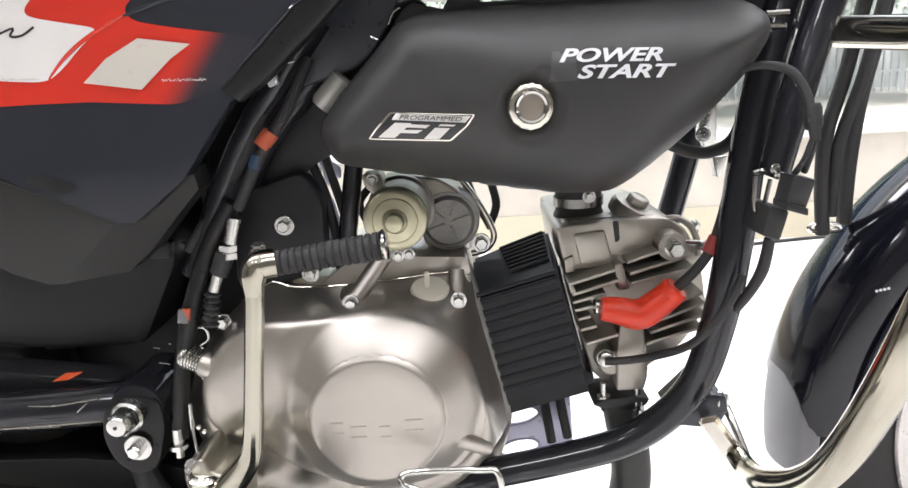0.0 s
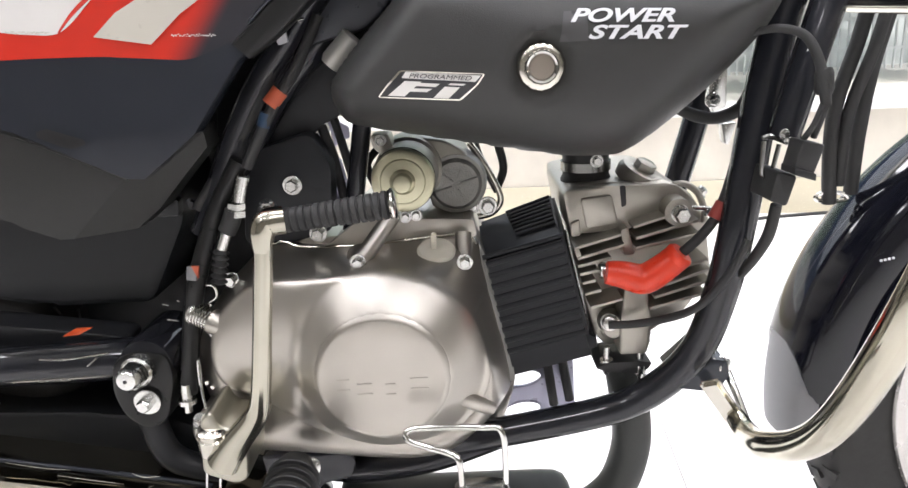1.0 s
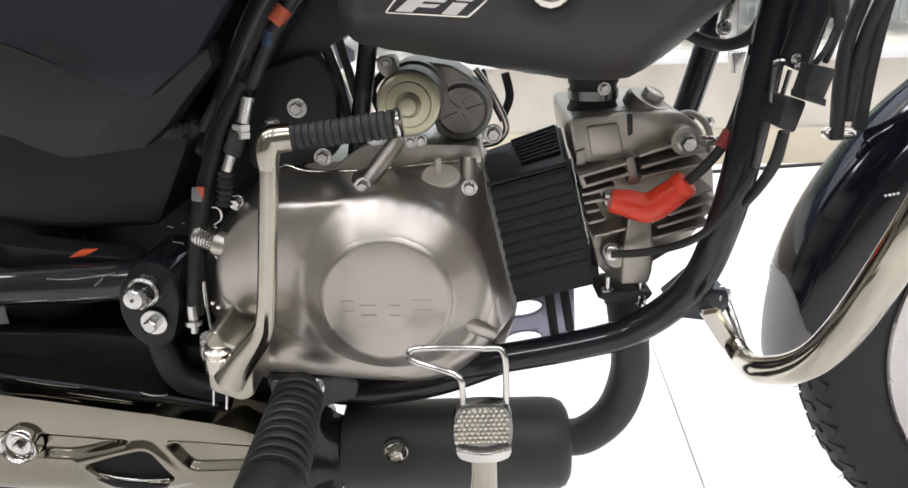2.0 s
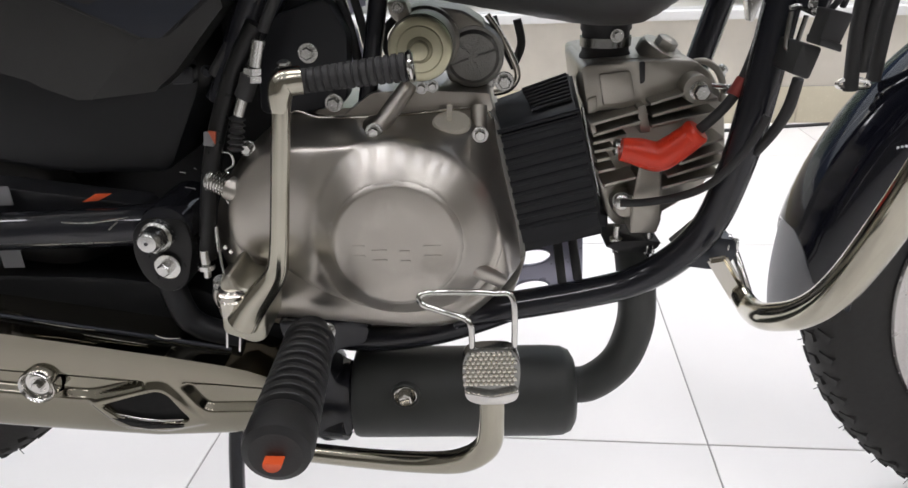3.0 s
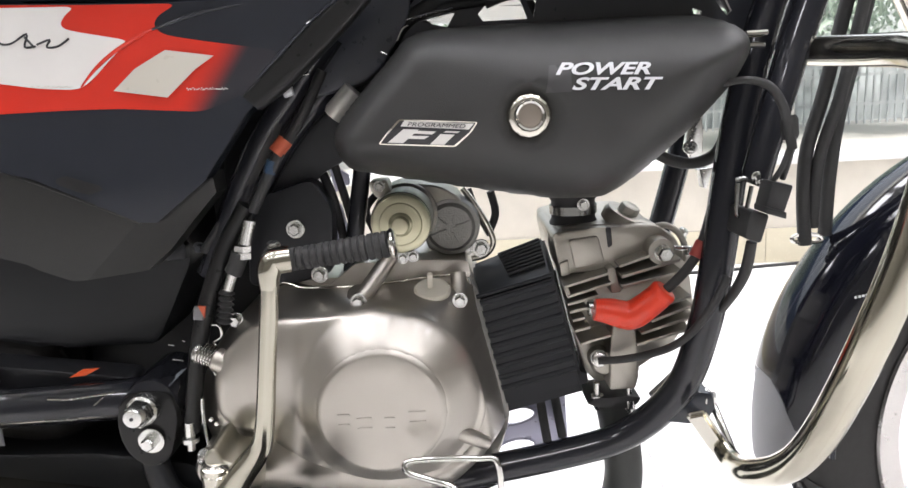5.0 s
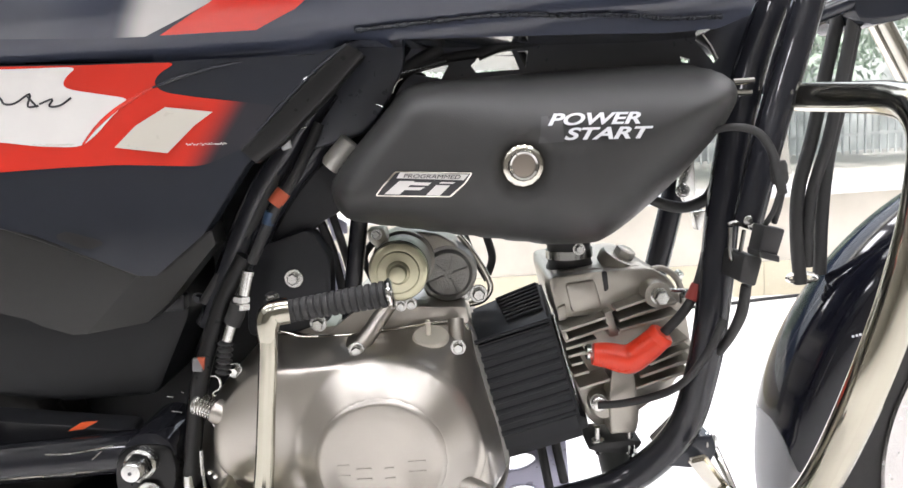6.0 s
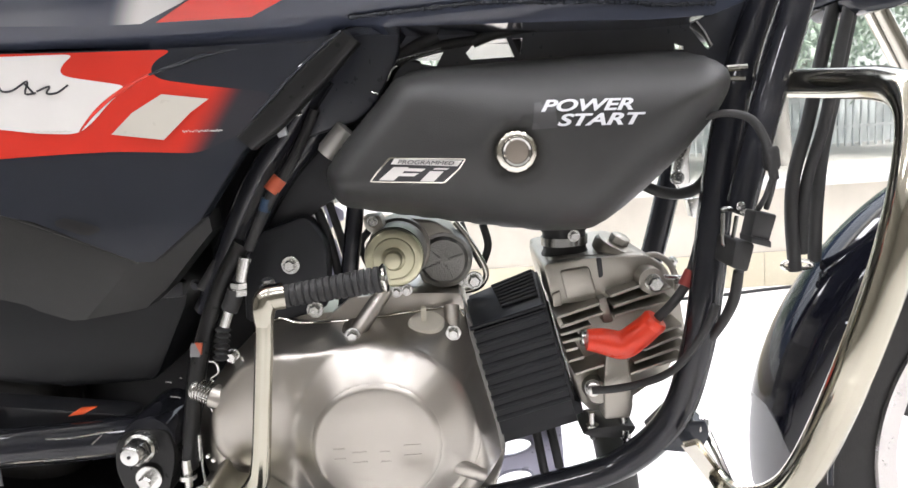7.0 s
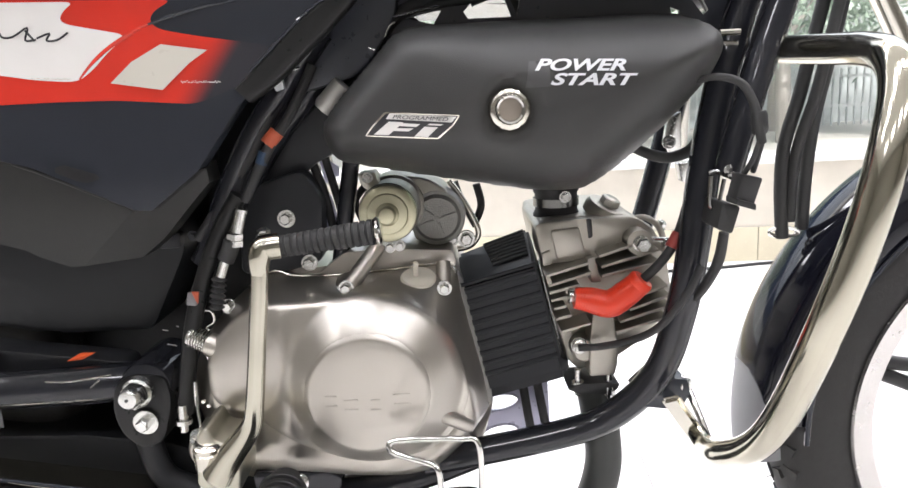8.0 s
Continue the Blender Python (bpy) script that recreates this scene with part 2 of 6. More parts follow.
def sheet(outline, depth_at, step=0.006, back=None, thick=0.0):
    """A surface over an (x, z) outline whose y is depth_at(x, z); its rim runs back to y = back, or by thick."""
    bm = bmesh.new()
    bm.faces.new([bm.verts.new((x, 0, z)) for x, z in outline])
    xs = [x for x, z in outline]
    zs = [z for x, z in outline]
    for lo, hi, no in ((min(xs), max(xs), (1, 0, 0)), (min(zs), max(zs), (0, 0, 1))):
        n = max(1, int((hi - lo) / step))
        for i in range(1, n):
            c = lo + (hi - lo) * i / n
            bmesh.ops.bisect_plane(bm, geom=bm.verts[:] + bm.edges[:] + bm.faces[:], plane_co=(c * no[0], 0, c * no[2]), plane_no=no)
    bmesh.ops.remove_doubles(bm, verts=bm.verts, dist=1e-5)
    rim = [e for e in bm.edges if e.is_boundary]
    for v in bm.verts:
        v.co.y = depth_at(v.co.x, v.co.z)
    if back is not None or thick:
        ext = bmesh.ops.extrude_edge_only(bm, edges=rim)
        for g in ext["geom"]:
            if isinstance(g, bmesh.types.BMVert):
                g.co.y = back if back is not None else g.co.y + thick
    return bm


def inside(poly, x, z):
    """Signed distance to the rim of an outline, positive inside."""
    best, odd = 1e9, False
    m = len(poly)
    for i in range(m):
        (x0, z0), (x1, z1) = poly[i], poly[(i + 1) % m]
        dx, dz = x1 - x0, z1 - z0
        t = max(0.0, min(1.0, ((x - x0) * dx + (z - z0) * dz) / (dx * dx + dz * dz + 1e-12)))
        best = min(best, math.hypot(x - x0 - t * dx, z - z0 - t * dz))
        if (z0 > z) != (z1 > z) and x < (x1 - x0) * (z - z0) / (z1 - z0) + x0:
            odd = not odd
    return best if odd else -best


def ease(t):
    t = max(0.0, min(1.0, t))
    return t * t * (3 - 2 * t)


def dome(t):
    t = max(0.0, min(1.0, t))
    return math.sqrt(1 - (1 - t) ** 2)


def bolt(p, size, parent, axis=(0, -1, 0), material=None, flange=1.45, height=0.7, name="bolt", label=""):
    """A hexagon bolt with a flange; size is its width over the corners."""
    r = size / 2
    bm = lathe(p, axis, [(0, r * flange), (r * 0.22, r * flange), (r * 0.3, r * flange * 0.93)], 24)
    lathe(p, axis, [(r * 0.25, r), (r * height * 1.7, r), (r * height * 2, r * 0.82)], 6, bm, turn=random.random())
    lathe(p, axis, [(r * height * 1.8, r * 0.72), (r * height * 2.05, r * 0.7)], 16, bm)
    return part(name, bm, material or ZINC, parent, label, smooth=30)


def lettering(text, p0, width, height, parent, material, shear=0.0, name="lettering", label="", surf=None, turn=0.0, offset=0.0, depth=0.0003):
    """Words whose lower left corner is p0 = (x, y, z), fitted to a width and a cap height, lying on the surface y = surf(x, z)."""
    cu = bpy.data.curves.new(name, 'FONT')
    cu.body, cu.size, cu.shear, cu.extrude, cu.offset = text, 1.0, shear, 0.01, offset
    tmp = new("tmp", cu)
    me = bpy.data.meshes.new_from_object(tmp.evaluated_get(bpy.context.evaluated_depsgraph_get()))
    bpy.data.objects.remove(tmp)
    bpy.data.curves.remove(cu)
    me.materials.clear()
    me.materials.append(material)
    xs, ys = [v.co.x for v in me.vertices], [v.co.y for v in me.vertices]
    kx, ky = width / (max(xs) - min(xs)), height / (max(ys) - min(ys))
    ca, sa = math.cos(radians(turn)), math.sin(radians(turn))
    lx, ly = min(xs), min(ys)
    for v in me.vertices:
        u, w, d = (v.co.x - lx) * kx, (v.co.y - ly) * ky, v.co.z / 0.01 * depth
        x, z = p0[0] + u * ca - w * sa, p0[2] + u * sa + w * ca
        v.co = (x, (surf(x, z) if surf else p0[1]) - 0.0008 - d, z)
    ob = new(name, me)
    ob.parent = parent
    if label:
        tagged(ob, label)
    return ob


# ---- room ----
ROOM = pose(0, 0, 0, 0, 0, ROOM_TURN)


def slab(name, lo, hi, material, label="", category="", bevel=0.0, parent=None, kind="structure"):
    c = [(a + b) / 2 for a, b in zip(lo, hi)]
    s = [b - a for a, b in zip(lo, hi)]
    bm = box(c, s, bevel)
    bm.transform(ROOM)
    ob = part(name, bm, material, parent, label, smooth=0)
    if parent is None:
        tagged(ob, label, category, kind=kind)
    return ob


X0, X1, Y0, Y1, TOP = -4.0, 5.0, -4.5, 1.93, 3.0
WALL_Y, SILL = 1.935, 0.40
floor = slab("floor", (X0, Y0, -0.1), (X1, WALL_Y + 0.15, -0.003), GROUT, "polished white floor tiles with thin grey joints", "floor")
# low wall under the window, with skirting
wall_north = slab("wall_north", (X0, WALL_Y, -0.003), (X1, WALL_Y + 0.15, SILL - 0.03), WALL, "low cream painted wall under the window", "wall")
skirting = slab("baseboard", (X0, WALL_Y - 0.006, -0.002), (X1, WALL_Y, 0.133), GROUT, "beige tile skirting along the low wall", "baseboard")
JOINT = 1.03
for k in range(-9, 8):
    x0 = JOINT + k * 0.6
    if x0 > X0 and x0 + 0.6 < X1:
        slab("skirting_tile", (x0 + 0.001, WALL_Y - 0.012, 0.0), (x0 + 0.599, WALL_Y - 0.005, 0.132), SKIRT, bevel=0.0015, parent=skirting)
slab("window_sill", (X0, WALL_Y - 0.02, SILL - 0.03), (X1, WALL_Y + 0.17, SILL), CEIL, "white stone sill on the low wall", "sill", 0.004)
slab("wall_north_upper", (X0, WALL_Y, 2.5), (X1, WALL_Y + 0.15, TOP), WALL, "cream wall above the window", "wall")
slab("wall_west", (X0 - 0.15, Y0, 0), (X0, WALL_Y + 0.15, TOP), SHADE_WALL, "plain painted showroom wall", "wall")
slab("wall_east", (X1, Y0, 0), (X1 + 0.15, WALL_Y + 0.15, TOP), SHADE_WALL, "plain painted showroom wall", "wall")
slab("wall_south", (X0, Y0 - 0.15, 0), (X1, Y0, TOP), SHADE_WALL, "plain painted showroom wall", "wall")
slab("ceiling", (X0 - 0.15, Y0 - 0.15, TOP), (X1 + 0.15, WALL_Y + 0.15, TOP + 0.1), CEIL, "white ceiling", "ceiling")
for row_y, h, xs in ((1.45, 0.28, (-3.2, -2.45, -1.7, -0.95, -0.2, 0.55, 1.3, 2.05, 2.8, 3.55)), (-0.65, 0.2, (-2.4, -1.6, -0.8, 0.0, 0.8, 1.6, 2.4, 3.6)), (-2.5, 0.2, (-1.8, -0.6, 0.6, 1.8))):
    for cx in xs:
        cy = row_y
        lamp = thing("ceiling_light", "square white light panel set in the ceiling", "ceiling light", "ceiling lights")
        slab("diffuser", (cx - h, cy - h, TOP - 0.012), (cx + h, cy + h, TOP - 0.006), LED, parent=lamp)
        bm = bmesh.new()
        for a in (-1, 1):
            box((cx + a * (h + 0.02), cy, TOP - 0.01), (0.04, 2 * h + 0.08, 0.02), 0.002, bm=bm)
            box((cx, cy + a * (h + 0.02), TOP - 0.01), (2 * h, 0.04, 0.02), 0.002, bm=bm)
        bm.transform(ROOM)
        part("frame", bm, CEIL, lamp, smooth=0)


# ---- motorcycle ----
bike = thing("motorcycle", "black motorcycle with red and white graphics parked on white tiles", "motorcycle")
YC = -0.06

# air filter cover
AIR = [tuple(p) for p in crom([(0.243, 0.708), (0.236, 0.69), (0.223, 0.673), (0.187, 0.638), (0.138, 0.602), (0.107, 0.596), (0.053, 0.604), (-0.054, 0.626), (-0.077, 0.635), (-0.086, 0.657), (-0.077, 0.675), (-0.041, 0.713), (-0.014, 0.735), (0.053, 0.738), (0.144, 0.738), (0.204, 0.736), (0.235, 0.725)], 5, True)]
KNOB = (0.064, -0.245, 0.668)


def air_y(x, z):
    d = inside(AIR, x, z)
    w = 0.026 + 0.021 * ease((x + 0.03 + (0.70 - z) * 0.8) / 0.10)
    y = -0.165 - 0.068 * dome(d / w) - 0.010 * ease(d / 0.075)
    r = math.hypot(x - KNOB[0], z - KNOB[2])
    return y + 0.0085 * (1 - ease((r - 0.0165) / 0.007))


airbox = part("airbox_cover", sheet(AIR, air_y, 0.0042, back=-0.12), AIRBOX, bike, "matte black grained plastic air filter cover", smooth=60)
ky = air_y(KNOB[0], KNOB[2])
knob = part("knob", lathe((KNOB[0], ky + 0.004, KNOB[2]), (0, -1, 0), [(0, 0.0165), (0.006, 0.0165), (0.0075, 0.016), (0.0092, 0.0138), (0.0095, 0.0115), (0.008, 0.0108)], 14, turn=0.3), CHROME_SOFT, airbox, "bright metal fastener with a round centre", smooth=40)
part("knob_rim", lathe((KNOB[0], ky - 0.004, KNOB[2]), (0, -1, 0), [(0, 0.0112), (0.0035, 0.011), (0.0045, 0.0102), (0.0035, 0.0088), (0.001, 0.0085)], 32), CHROME, airbox)
part("knob_centre", lathe((KNOB[0], ky - 0.004, KNOB[2]), (0, -1, 0), [(0, 0.0086), (0.0022, 0.0083), (0.0026, 0.006)], 32), mat("bronze_insert", (0.30, 0.26, 0.22), 0.45, metal=0.6), airbox, "dull bronze insert")
W0, W1, S0, S1 = [(0.083, -0.24, 0.695), (0.15, -0.24, 0.692), (0.094, -0.24, 0.684), (0.158, -0.24, 0.681)]
part("sticker", sheet([(0.079, 0.702), (0.094, 0.702), (0.094, 0.683), (0.076, 0.683)], lambda x, z: air_y(x, z) - 0.0005, 0.004), STICKER, airbox, "clear glossy sticker backing")
lettering("POWER", W0, W1[0] - W0[0], 0.0088, airbox, LETTER_WHITE, 0.35, surf=air_y, label="white slanted words POWER START", turn=-2.9, offset=0.028)
lettering("START", S0, S1[0] - S0[0], 0.0088, airbox, LETTER_WHITE, 0.35, surf=air_y, label="white slanted words POWER START", turn=-2.9, offset=0.028)
# injection emblem
EMB = [(-0.029, 0.671), (0.027, 0.666), (0.022, 0.659), (0.01, 0.649), (-0.045, 0.654), (-0.04, 0.66)]
emblem = part("emblem", sheet(rounded(EMB, 0.002), lambda x, z: air_y(x, z) - 0.0016, 0.006, thick=0.003), CHROME_SOFT, airbox, "chrome framed parallelogram emblem")


def shrink(poly, k):
    cx, cz = sum(p[0] for p in poly) / len(poly), sum(p[1] for p in poly) / len(poly)
    return [(cx + (x - cx) * k, cz + (z - cz) * (2 * k - 1)) for x, z in poly]


part("emblem_field", sheet(shrink(EMB, 0.95), lambda x, z: air_y(x, z) - 0.002, 0.006), INK_SHADE, emblem)
part("emblem_strip", sheet([(-0.025, 0.67), (0.024, 0.665), (0.02, 0.661), (-0.028, 0.666)], lambda x, z: air_y(x, z) - 0.0023, 0.006), WHITE_DECAL, emblem)
E0, E1 = [(-0.023, -0.24, 0.666), (0.018, -0.24, 0.662)]
lettering("PROGRAMMED", E0, E1[0] - E0[0], 0.0028, emblem, INK_SHADE, 0.3, surf=lambda x, z: air_y(x, z) - 0.002, turn=-5.5)
for q in ([(-0.038, 0.655), (-0.026, 0.664), (-0.015, 0.663), (-0.027, 0.654)], [(-0.023, 0.663), (-0.003, 0.661), (-0.006, 0.659), (-0.024, 0.661)], [(-0.021, 0.659), (-0.008, 0.658), (-0.012, 0.656), (-0.023, 0.657)], [(-0.008, 0.652), (0, 0.659), (0.01, 0.658), (0.002, 0.651)], [(0.002, 0.66), (0.004, 0.661), (0.014, 0.66), (0.012, 0.659)]):
    part("emblem_letter", sheet(q, lambda x, z: air_y(x, z) - 0.0024, 0.006), WHITE_DECAL, emblem, "cream block of the letters FI")

# engine: clutch cover as one cast surface
FLANGE = [tuple(p) for p in crom([(-0.236, 0.425), (-0.227, 0.456), (-0.211, 0.481), (-0.189, 0.505), (-0.154, 0.528), (-0.125, 0.525), (-0.075, 0.524), (-0.025, 0.526), (0.005, 0.528), (0.02, 0.519), (0.03, 0.473), (0.039, 0.429), (0.044, 0.391), (0.038, 0.377), (0.021, 0.355), (-0.011, 0.327), (-0.067, 0.325), (-0.123, 0.327), (-0.191, 0.329), (-0.213, 0.336), (-0.224, 0.362), (-0.234, 0.396)], 4, True)]
BULGE = [tuple(p) for p in crom([(-0.206, 0.45), (-0.203, 0.468), (-0.192, 0.487), (-0.169, 0.508), (-0.141, 0.516), (-0.118, 0.5165), (-0.099, 0.517), (-0.080, 0.5195), (-0.060, 0.5215), (-0.040, 0.5185), (-0.021, 0.5115), (-0.005, 0.499), (0.0085, 0.483), (0.0165, 0.464), (0.022, 0.44), (0.023, 0.42), (0.011, 0.395), (-0.013, 0.374), (-0.06, 0.366), (-0.099, 0.373), (-0.137, 0.391), (-0.165, 0.407), (-0.188, 0.415), (-0.203, 0.428)], 4, True)]
HUB = (-0.06, -0.23, 0.444)
LOBE = (-0.167, -0.21, 0.454)


def clutch_y(x, z):
    """A cone round the hub meets a low domed lobe in a soft valley; the rim is rounded off."""
    d = max(0.0, inside(BULGE, x, z))
    r = math.hypot(x - HUB[0], z - HUB[2])
    left = ease((-0.060 + 0.35 * (z - 0.50) - x) / 0.045)
    e = -0.196 + 0.016 * ease((HUB[0] - 0.06 - x) / 0.06)
    cone = 0.2265 - 1.05 * max(0.0, r - 0.0515) - 4.0 * max(0.0, r - 0.066) ** 2
    lobe = -e + left * (0.010 * dome(d / 0.045) + 0.005 * (1 - ease((math.hypot(x - LOBE[0], (z - LOBE[2]) * 0.8) - 0.01) / 0.07)))
    k = 0.0009
    high = max(lobe, cone) + k * math.log(math.exp(-abs(lobe - cone) / k) + 1)
    return -high + 0.004 * (1 - dome(d / (0.010 - 0.005 * ease((z - 0.47) / 0.03))))


def reach(poly, c, u):
    """How far a ray from c runs to the rim of an outline."""
    best = 0.0
    for i in range(len(poly)):
        (x0, z0), (x1, z1) = poly[i], poly[(i + 1) % len(poly)]
        dx, dz = x1 - x0, z1 - z0
        den = u[0] * dz - u[1] * dx
        if abs(den) > 1e-12:
            t = ((x0 - c[0]) * dz - (z0 - c[1]) * dx) / den
            s = ((x0 - c[0]) * u[1] - (z0 - c[1]) * u[0]) / den
            if -1e-6 <= s <= 1.000001 and t > best:
                best = t
    return best


def fan_sheet(c, inner, outer, depth_at, back, n=260):
    """A surface whose rings follow an inner outline and end on an outer one."""
    bm = bmesh.new()
    fr = [0.02 + 0.82 * k / 34 for k in range(35)] + [0.84 + 0.16 * (k / 16) ** 0.75 for k in range(1, 17)]
    rows = []
    for i in range(n):
        a = 2 * math.pi * i / n
        u = (math.cos(a), math.sin(a))
        drop = 1.0 + 2.0 * ease((0.05 - u[1]) / 0.5)
        rb = reach(inner, c, u)
        rf = max(reach(outer, c, u), rb + 0.003)
        row = []
        for f in fr:
            x, z = c[0] + u[0] * rb * f, c[1] + u[1] * rb * f
            row.append(bm.verts.new((x, depth_at(x, z), z)))
        y0 = row[-1].co.y
        for k in range(1, 15):
            f = k / 14
            r = rb + (rf - rb) * f ** (1.25 if u[1] < 0.3 else 1.0)
            row.append(bm.verts.new((c[0] + u[0] * r, y0 + (back - y0) * f ** drop, c[1] + u[1] * r)))
        row.append(bm.verts.new((c[0] + u[0] * rf, back + 0.01, c[1] + u[1] * rf)))
        rows.append(row)
    for i in range(n):
        for j in range(len(rows[0]) - 1):
            bm.faces.new((rows[i][j], rows[i][j + 1], rows[(i + 1) % n][j + 1], rows[(i + 1) % n][j]))
    bm.faces.new([row[0] for row in rows])
    return bm


clutch = part("clutch_cover", fan_sheet([(-0.093, 0.445)][0], BULGE, FLANGE, clutch_y, -0.134), SILVER, bike, "silver painted cast clutch cover with a round hub", smooth=60)
hub_cap = part("hub_cap", lathe((HUB[0], -0.19, HUB[2]), (0, -1, 0), [(0.0315, 0.0545), (0.0342, 0.0530), (0.0365, 0.0515), (0.0382, 0.0500), (0.0391, 0.0486), (0.0395, 0.047), (0.0395, 0.03)], 128), SILVER, clutch, "round raised hub of the cover")
part("lug", tube([(-0.012, -0.205, 0.418), (0.006, -0.2, 0.406), (0.022, -0.185, 0.391)], [0.0062, 0.0066, 0.0066], 16, 3), SILVER, clutch)
# raised maker's mark, as plain bars
for a, b in (((-0.095, -0.23, 0.44), 0.010), ((-0.08, -0.23, 0.436), 0.012), ((-0.058, -0.23, 0.435), 0.008), ((-0.039, -0.23, 0.439), 0.014)):
    for dz in (-0.0042, 0.0042):
        part("raised_mark", box((a[0] + b / 2, -0.2295, a[2] + dz), (b, 0.0015, 0.0021), 0.0004), SILVER, clutch, smooth=30)
# case behind the cover
CASE = rounded([(-0.229, 0.419), (-0.215, 0.475), (-0.192, 0.504), (-0.158, 0.524), (-0.147, 0.53), (-0.106, 0.53), (-0.06, 0.536), (0.014, 0.537), (0.031, 0.495), (0.04, 0.451), (0.05, 0.387), (0.034, 0.338), (-0.012, 0.312), (-0.231, 0.318)], 0.015)
crank = part("crankcase", prism(CASE, 0.05, -0.128, 0.004), SILVER, bike, "silver engine crankcase")
part("gasket", tube([(x, -0.137, z) for x, z in [(-0.17, 0.516), (-0.153, 0.53), (-0.144, 0.53), (-0.129, 0.525), (-0.08, 0.524), (-0.035, 0.527), (0.007, 0.529), (0.017, 0.52)]], 0.0012, 8, 4), CHROME_SOFT, crank)
part("case_top", prism(rounded([(-0.111, 0.524), (-0.084, 0.544), (-0.054, 0.546), (0.017, 0.541), (0.019, 0.526), (0.004, 0.524), (-0.046, 0.522)], 0.004), 0.03, -0.135, 0.004), SILVER, crank)
part("case_web", prism(rounded([(0.019, 0.523), (0.028, 0.505), (0.041, 0.454), (0.047, 0.392), (0.038, 0.389), (0.029, 0.455), (0.022, 0.498)], 0.004), 0.0, -0.142, 0.003), DARK_CAST, crank, "dark cast cylinder base flange")
b0, b1 = (Vector(p) for p in [(-0.078, -0.172, 0.519), (-0.052, -0.15, 0.55)])
part("bolt_boss", lathe(b0, b1 - b0, [(-0.009, 0.004), (-0.007, 0.0065), (0.0, 0.0078), (0.012, 0.0074), (0.05, 0.0072)], 24), SILVER, clutch)
part("boss_foot", lathe((-0.080, -0.158, 0.513), (-0.10, -0.88, -0.25), [(-0.012, 0.0135), (0.004, 0.0128), (0.010, 0.0108), (0.014, 0.0080), (0.016, 0.004)], 28), SILVER, clutch)
b0, b1 = (Vector(p) for p in [(0.006, -0.16, 0.496), (0.007, -0.142, 0.536)])
part("bolt_boss", lathe(b0, b1 - b0, [(-0.004, 0.003), (0.0, 0.0058), (0.012, 0.0066), (0.04, 0.0068)], 24), SILVER, clutch)
bolt((-0.077, -0.183, 0.523), 0.0095, clutch)
bolt((0.007, -0.17, 0.515), 0.0092, clutch)
bolt((0.03, -0.16, 0.395), 0.009, clutch)
bolt((-0.189, -0.155, 0.505), 0.0098, clutch)
bolt((-0.113, -0.15, 0.54), 0.0105, crank)
bolt((0.03, -0.1, 0.544), 0.012, crank)
bolt((0.017, -0.1, 0.544), 0.008, crank)
for q in ((-0.205, -0.2, 0.434), (-0.201, -0.2, 0.43)):
    part("rivet", lathe(q, (0, -1, 0), [(0, 0.002), (0.002, 0.0015)], 12), CHROME, clutch)
# oil filler
dp = Vector((-0.016, -0.158, 0.52))
ax = Vector((0.05, -0.35, 0.94)).normalized()
dip = part("oil_filler_cap", lathe(dp, ax, [(-0.004, 0.0135), (0, 0.0155), (0.003, 0.016), (0.005, 0.0145), (0.0055, 0.012)], 32), mat("cream_nylon", (0.70, 0.66, 0.56), 0.4), clutch, "cream plastic oil filler cap")
bm = box((0, 0, 0), (0.0045, 0.003, 0.017), 0.001)
bm.transform(Matrix.Translation(dp + ax * 0.012 + Vector((-0.002, 0, 0))) @ pose(0, 0, 0, 18, 3, 0))
part("cap_fin", bm, mat("cream_nylon_fin", (0.70, 0.66, 0.56), 0.4), dip)
# drain boss bolt and return spring on the clutch arm
SP = Vector((-0.217, -0.172, 0.483))
sa = Vector((0.9, -0.25, -0.35)).normalized()
su = sa.orthogonal().normalized()
sv = sa.cross(su)
bm = tube([SP + sa * (0.0026 * k / 10) + (su * math.cos(k * math.pi / 5) + sv * math.sin(k * math.pi / 5)) * 0.0088 for k in range(10 * 6)], 0.0011, 7, 1)
spring = part("clutch_arm_spring", bm, CHROME, bike, "bright coiled return spring")
part("spring_washer", lathe(SP, sa, [(-0.003, 0.0095), (-0.001, 0.0105), (0.0005, 0.0105), (0.001, 0.007)], 28), ZINC, spring)
part("spring_boss", lathe(SP, sa, [(0.0, 0.0065), (0.016, 0.0065), (0.0165, 0.0105), (0.026, 0.010), (0.034, 0.006)], 24), SILVER, spring)
part("spring_hook", tube([(-0.209, -0.17, 0.467), (-0.206, -0.17, 0.459), (-0.199, -0.17, 0.455), (-0.196, -0.17, 0.46), (-0.204, -0.17, 0.465), (-0.205, -0.17, 0.47)], 0.0011, 8), CHROME, spring)
part("spring_hook_upper", tube([(-0.208, -0.168, 0.506), (-0.2, -0.168, 0.504), (-0.199, -0.168, 0.495), (-0.206, -0.168, 0.49), (-0.204, -0.168, 0.487)], 0.0011, 8), CHROME, spring)
part("cable_wire", tube([(-0.219, -0.17, 0.473), (-0.222, -0.17, 0.454), (-0.222, -0.17, 0.438), (-0.221, -0.175, 0.414), (-0.218, -0.18, 0.393)], 0.0012, 8), ZINC, spring)
part("cable_ferrule", tube([(-0.222, -0.171, 0.441), (-0.223, -0.171, 0.418)], 0.0022, 10, 1), ZINC, spring)

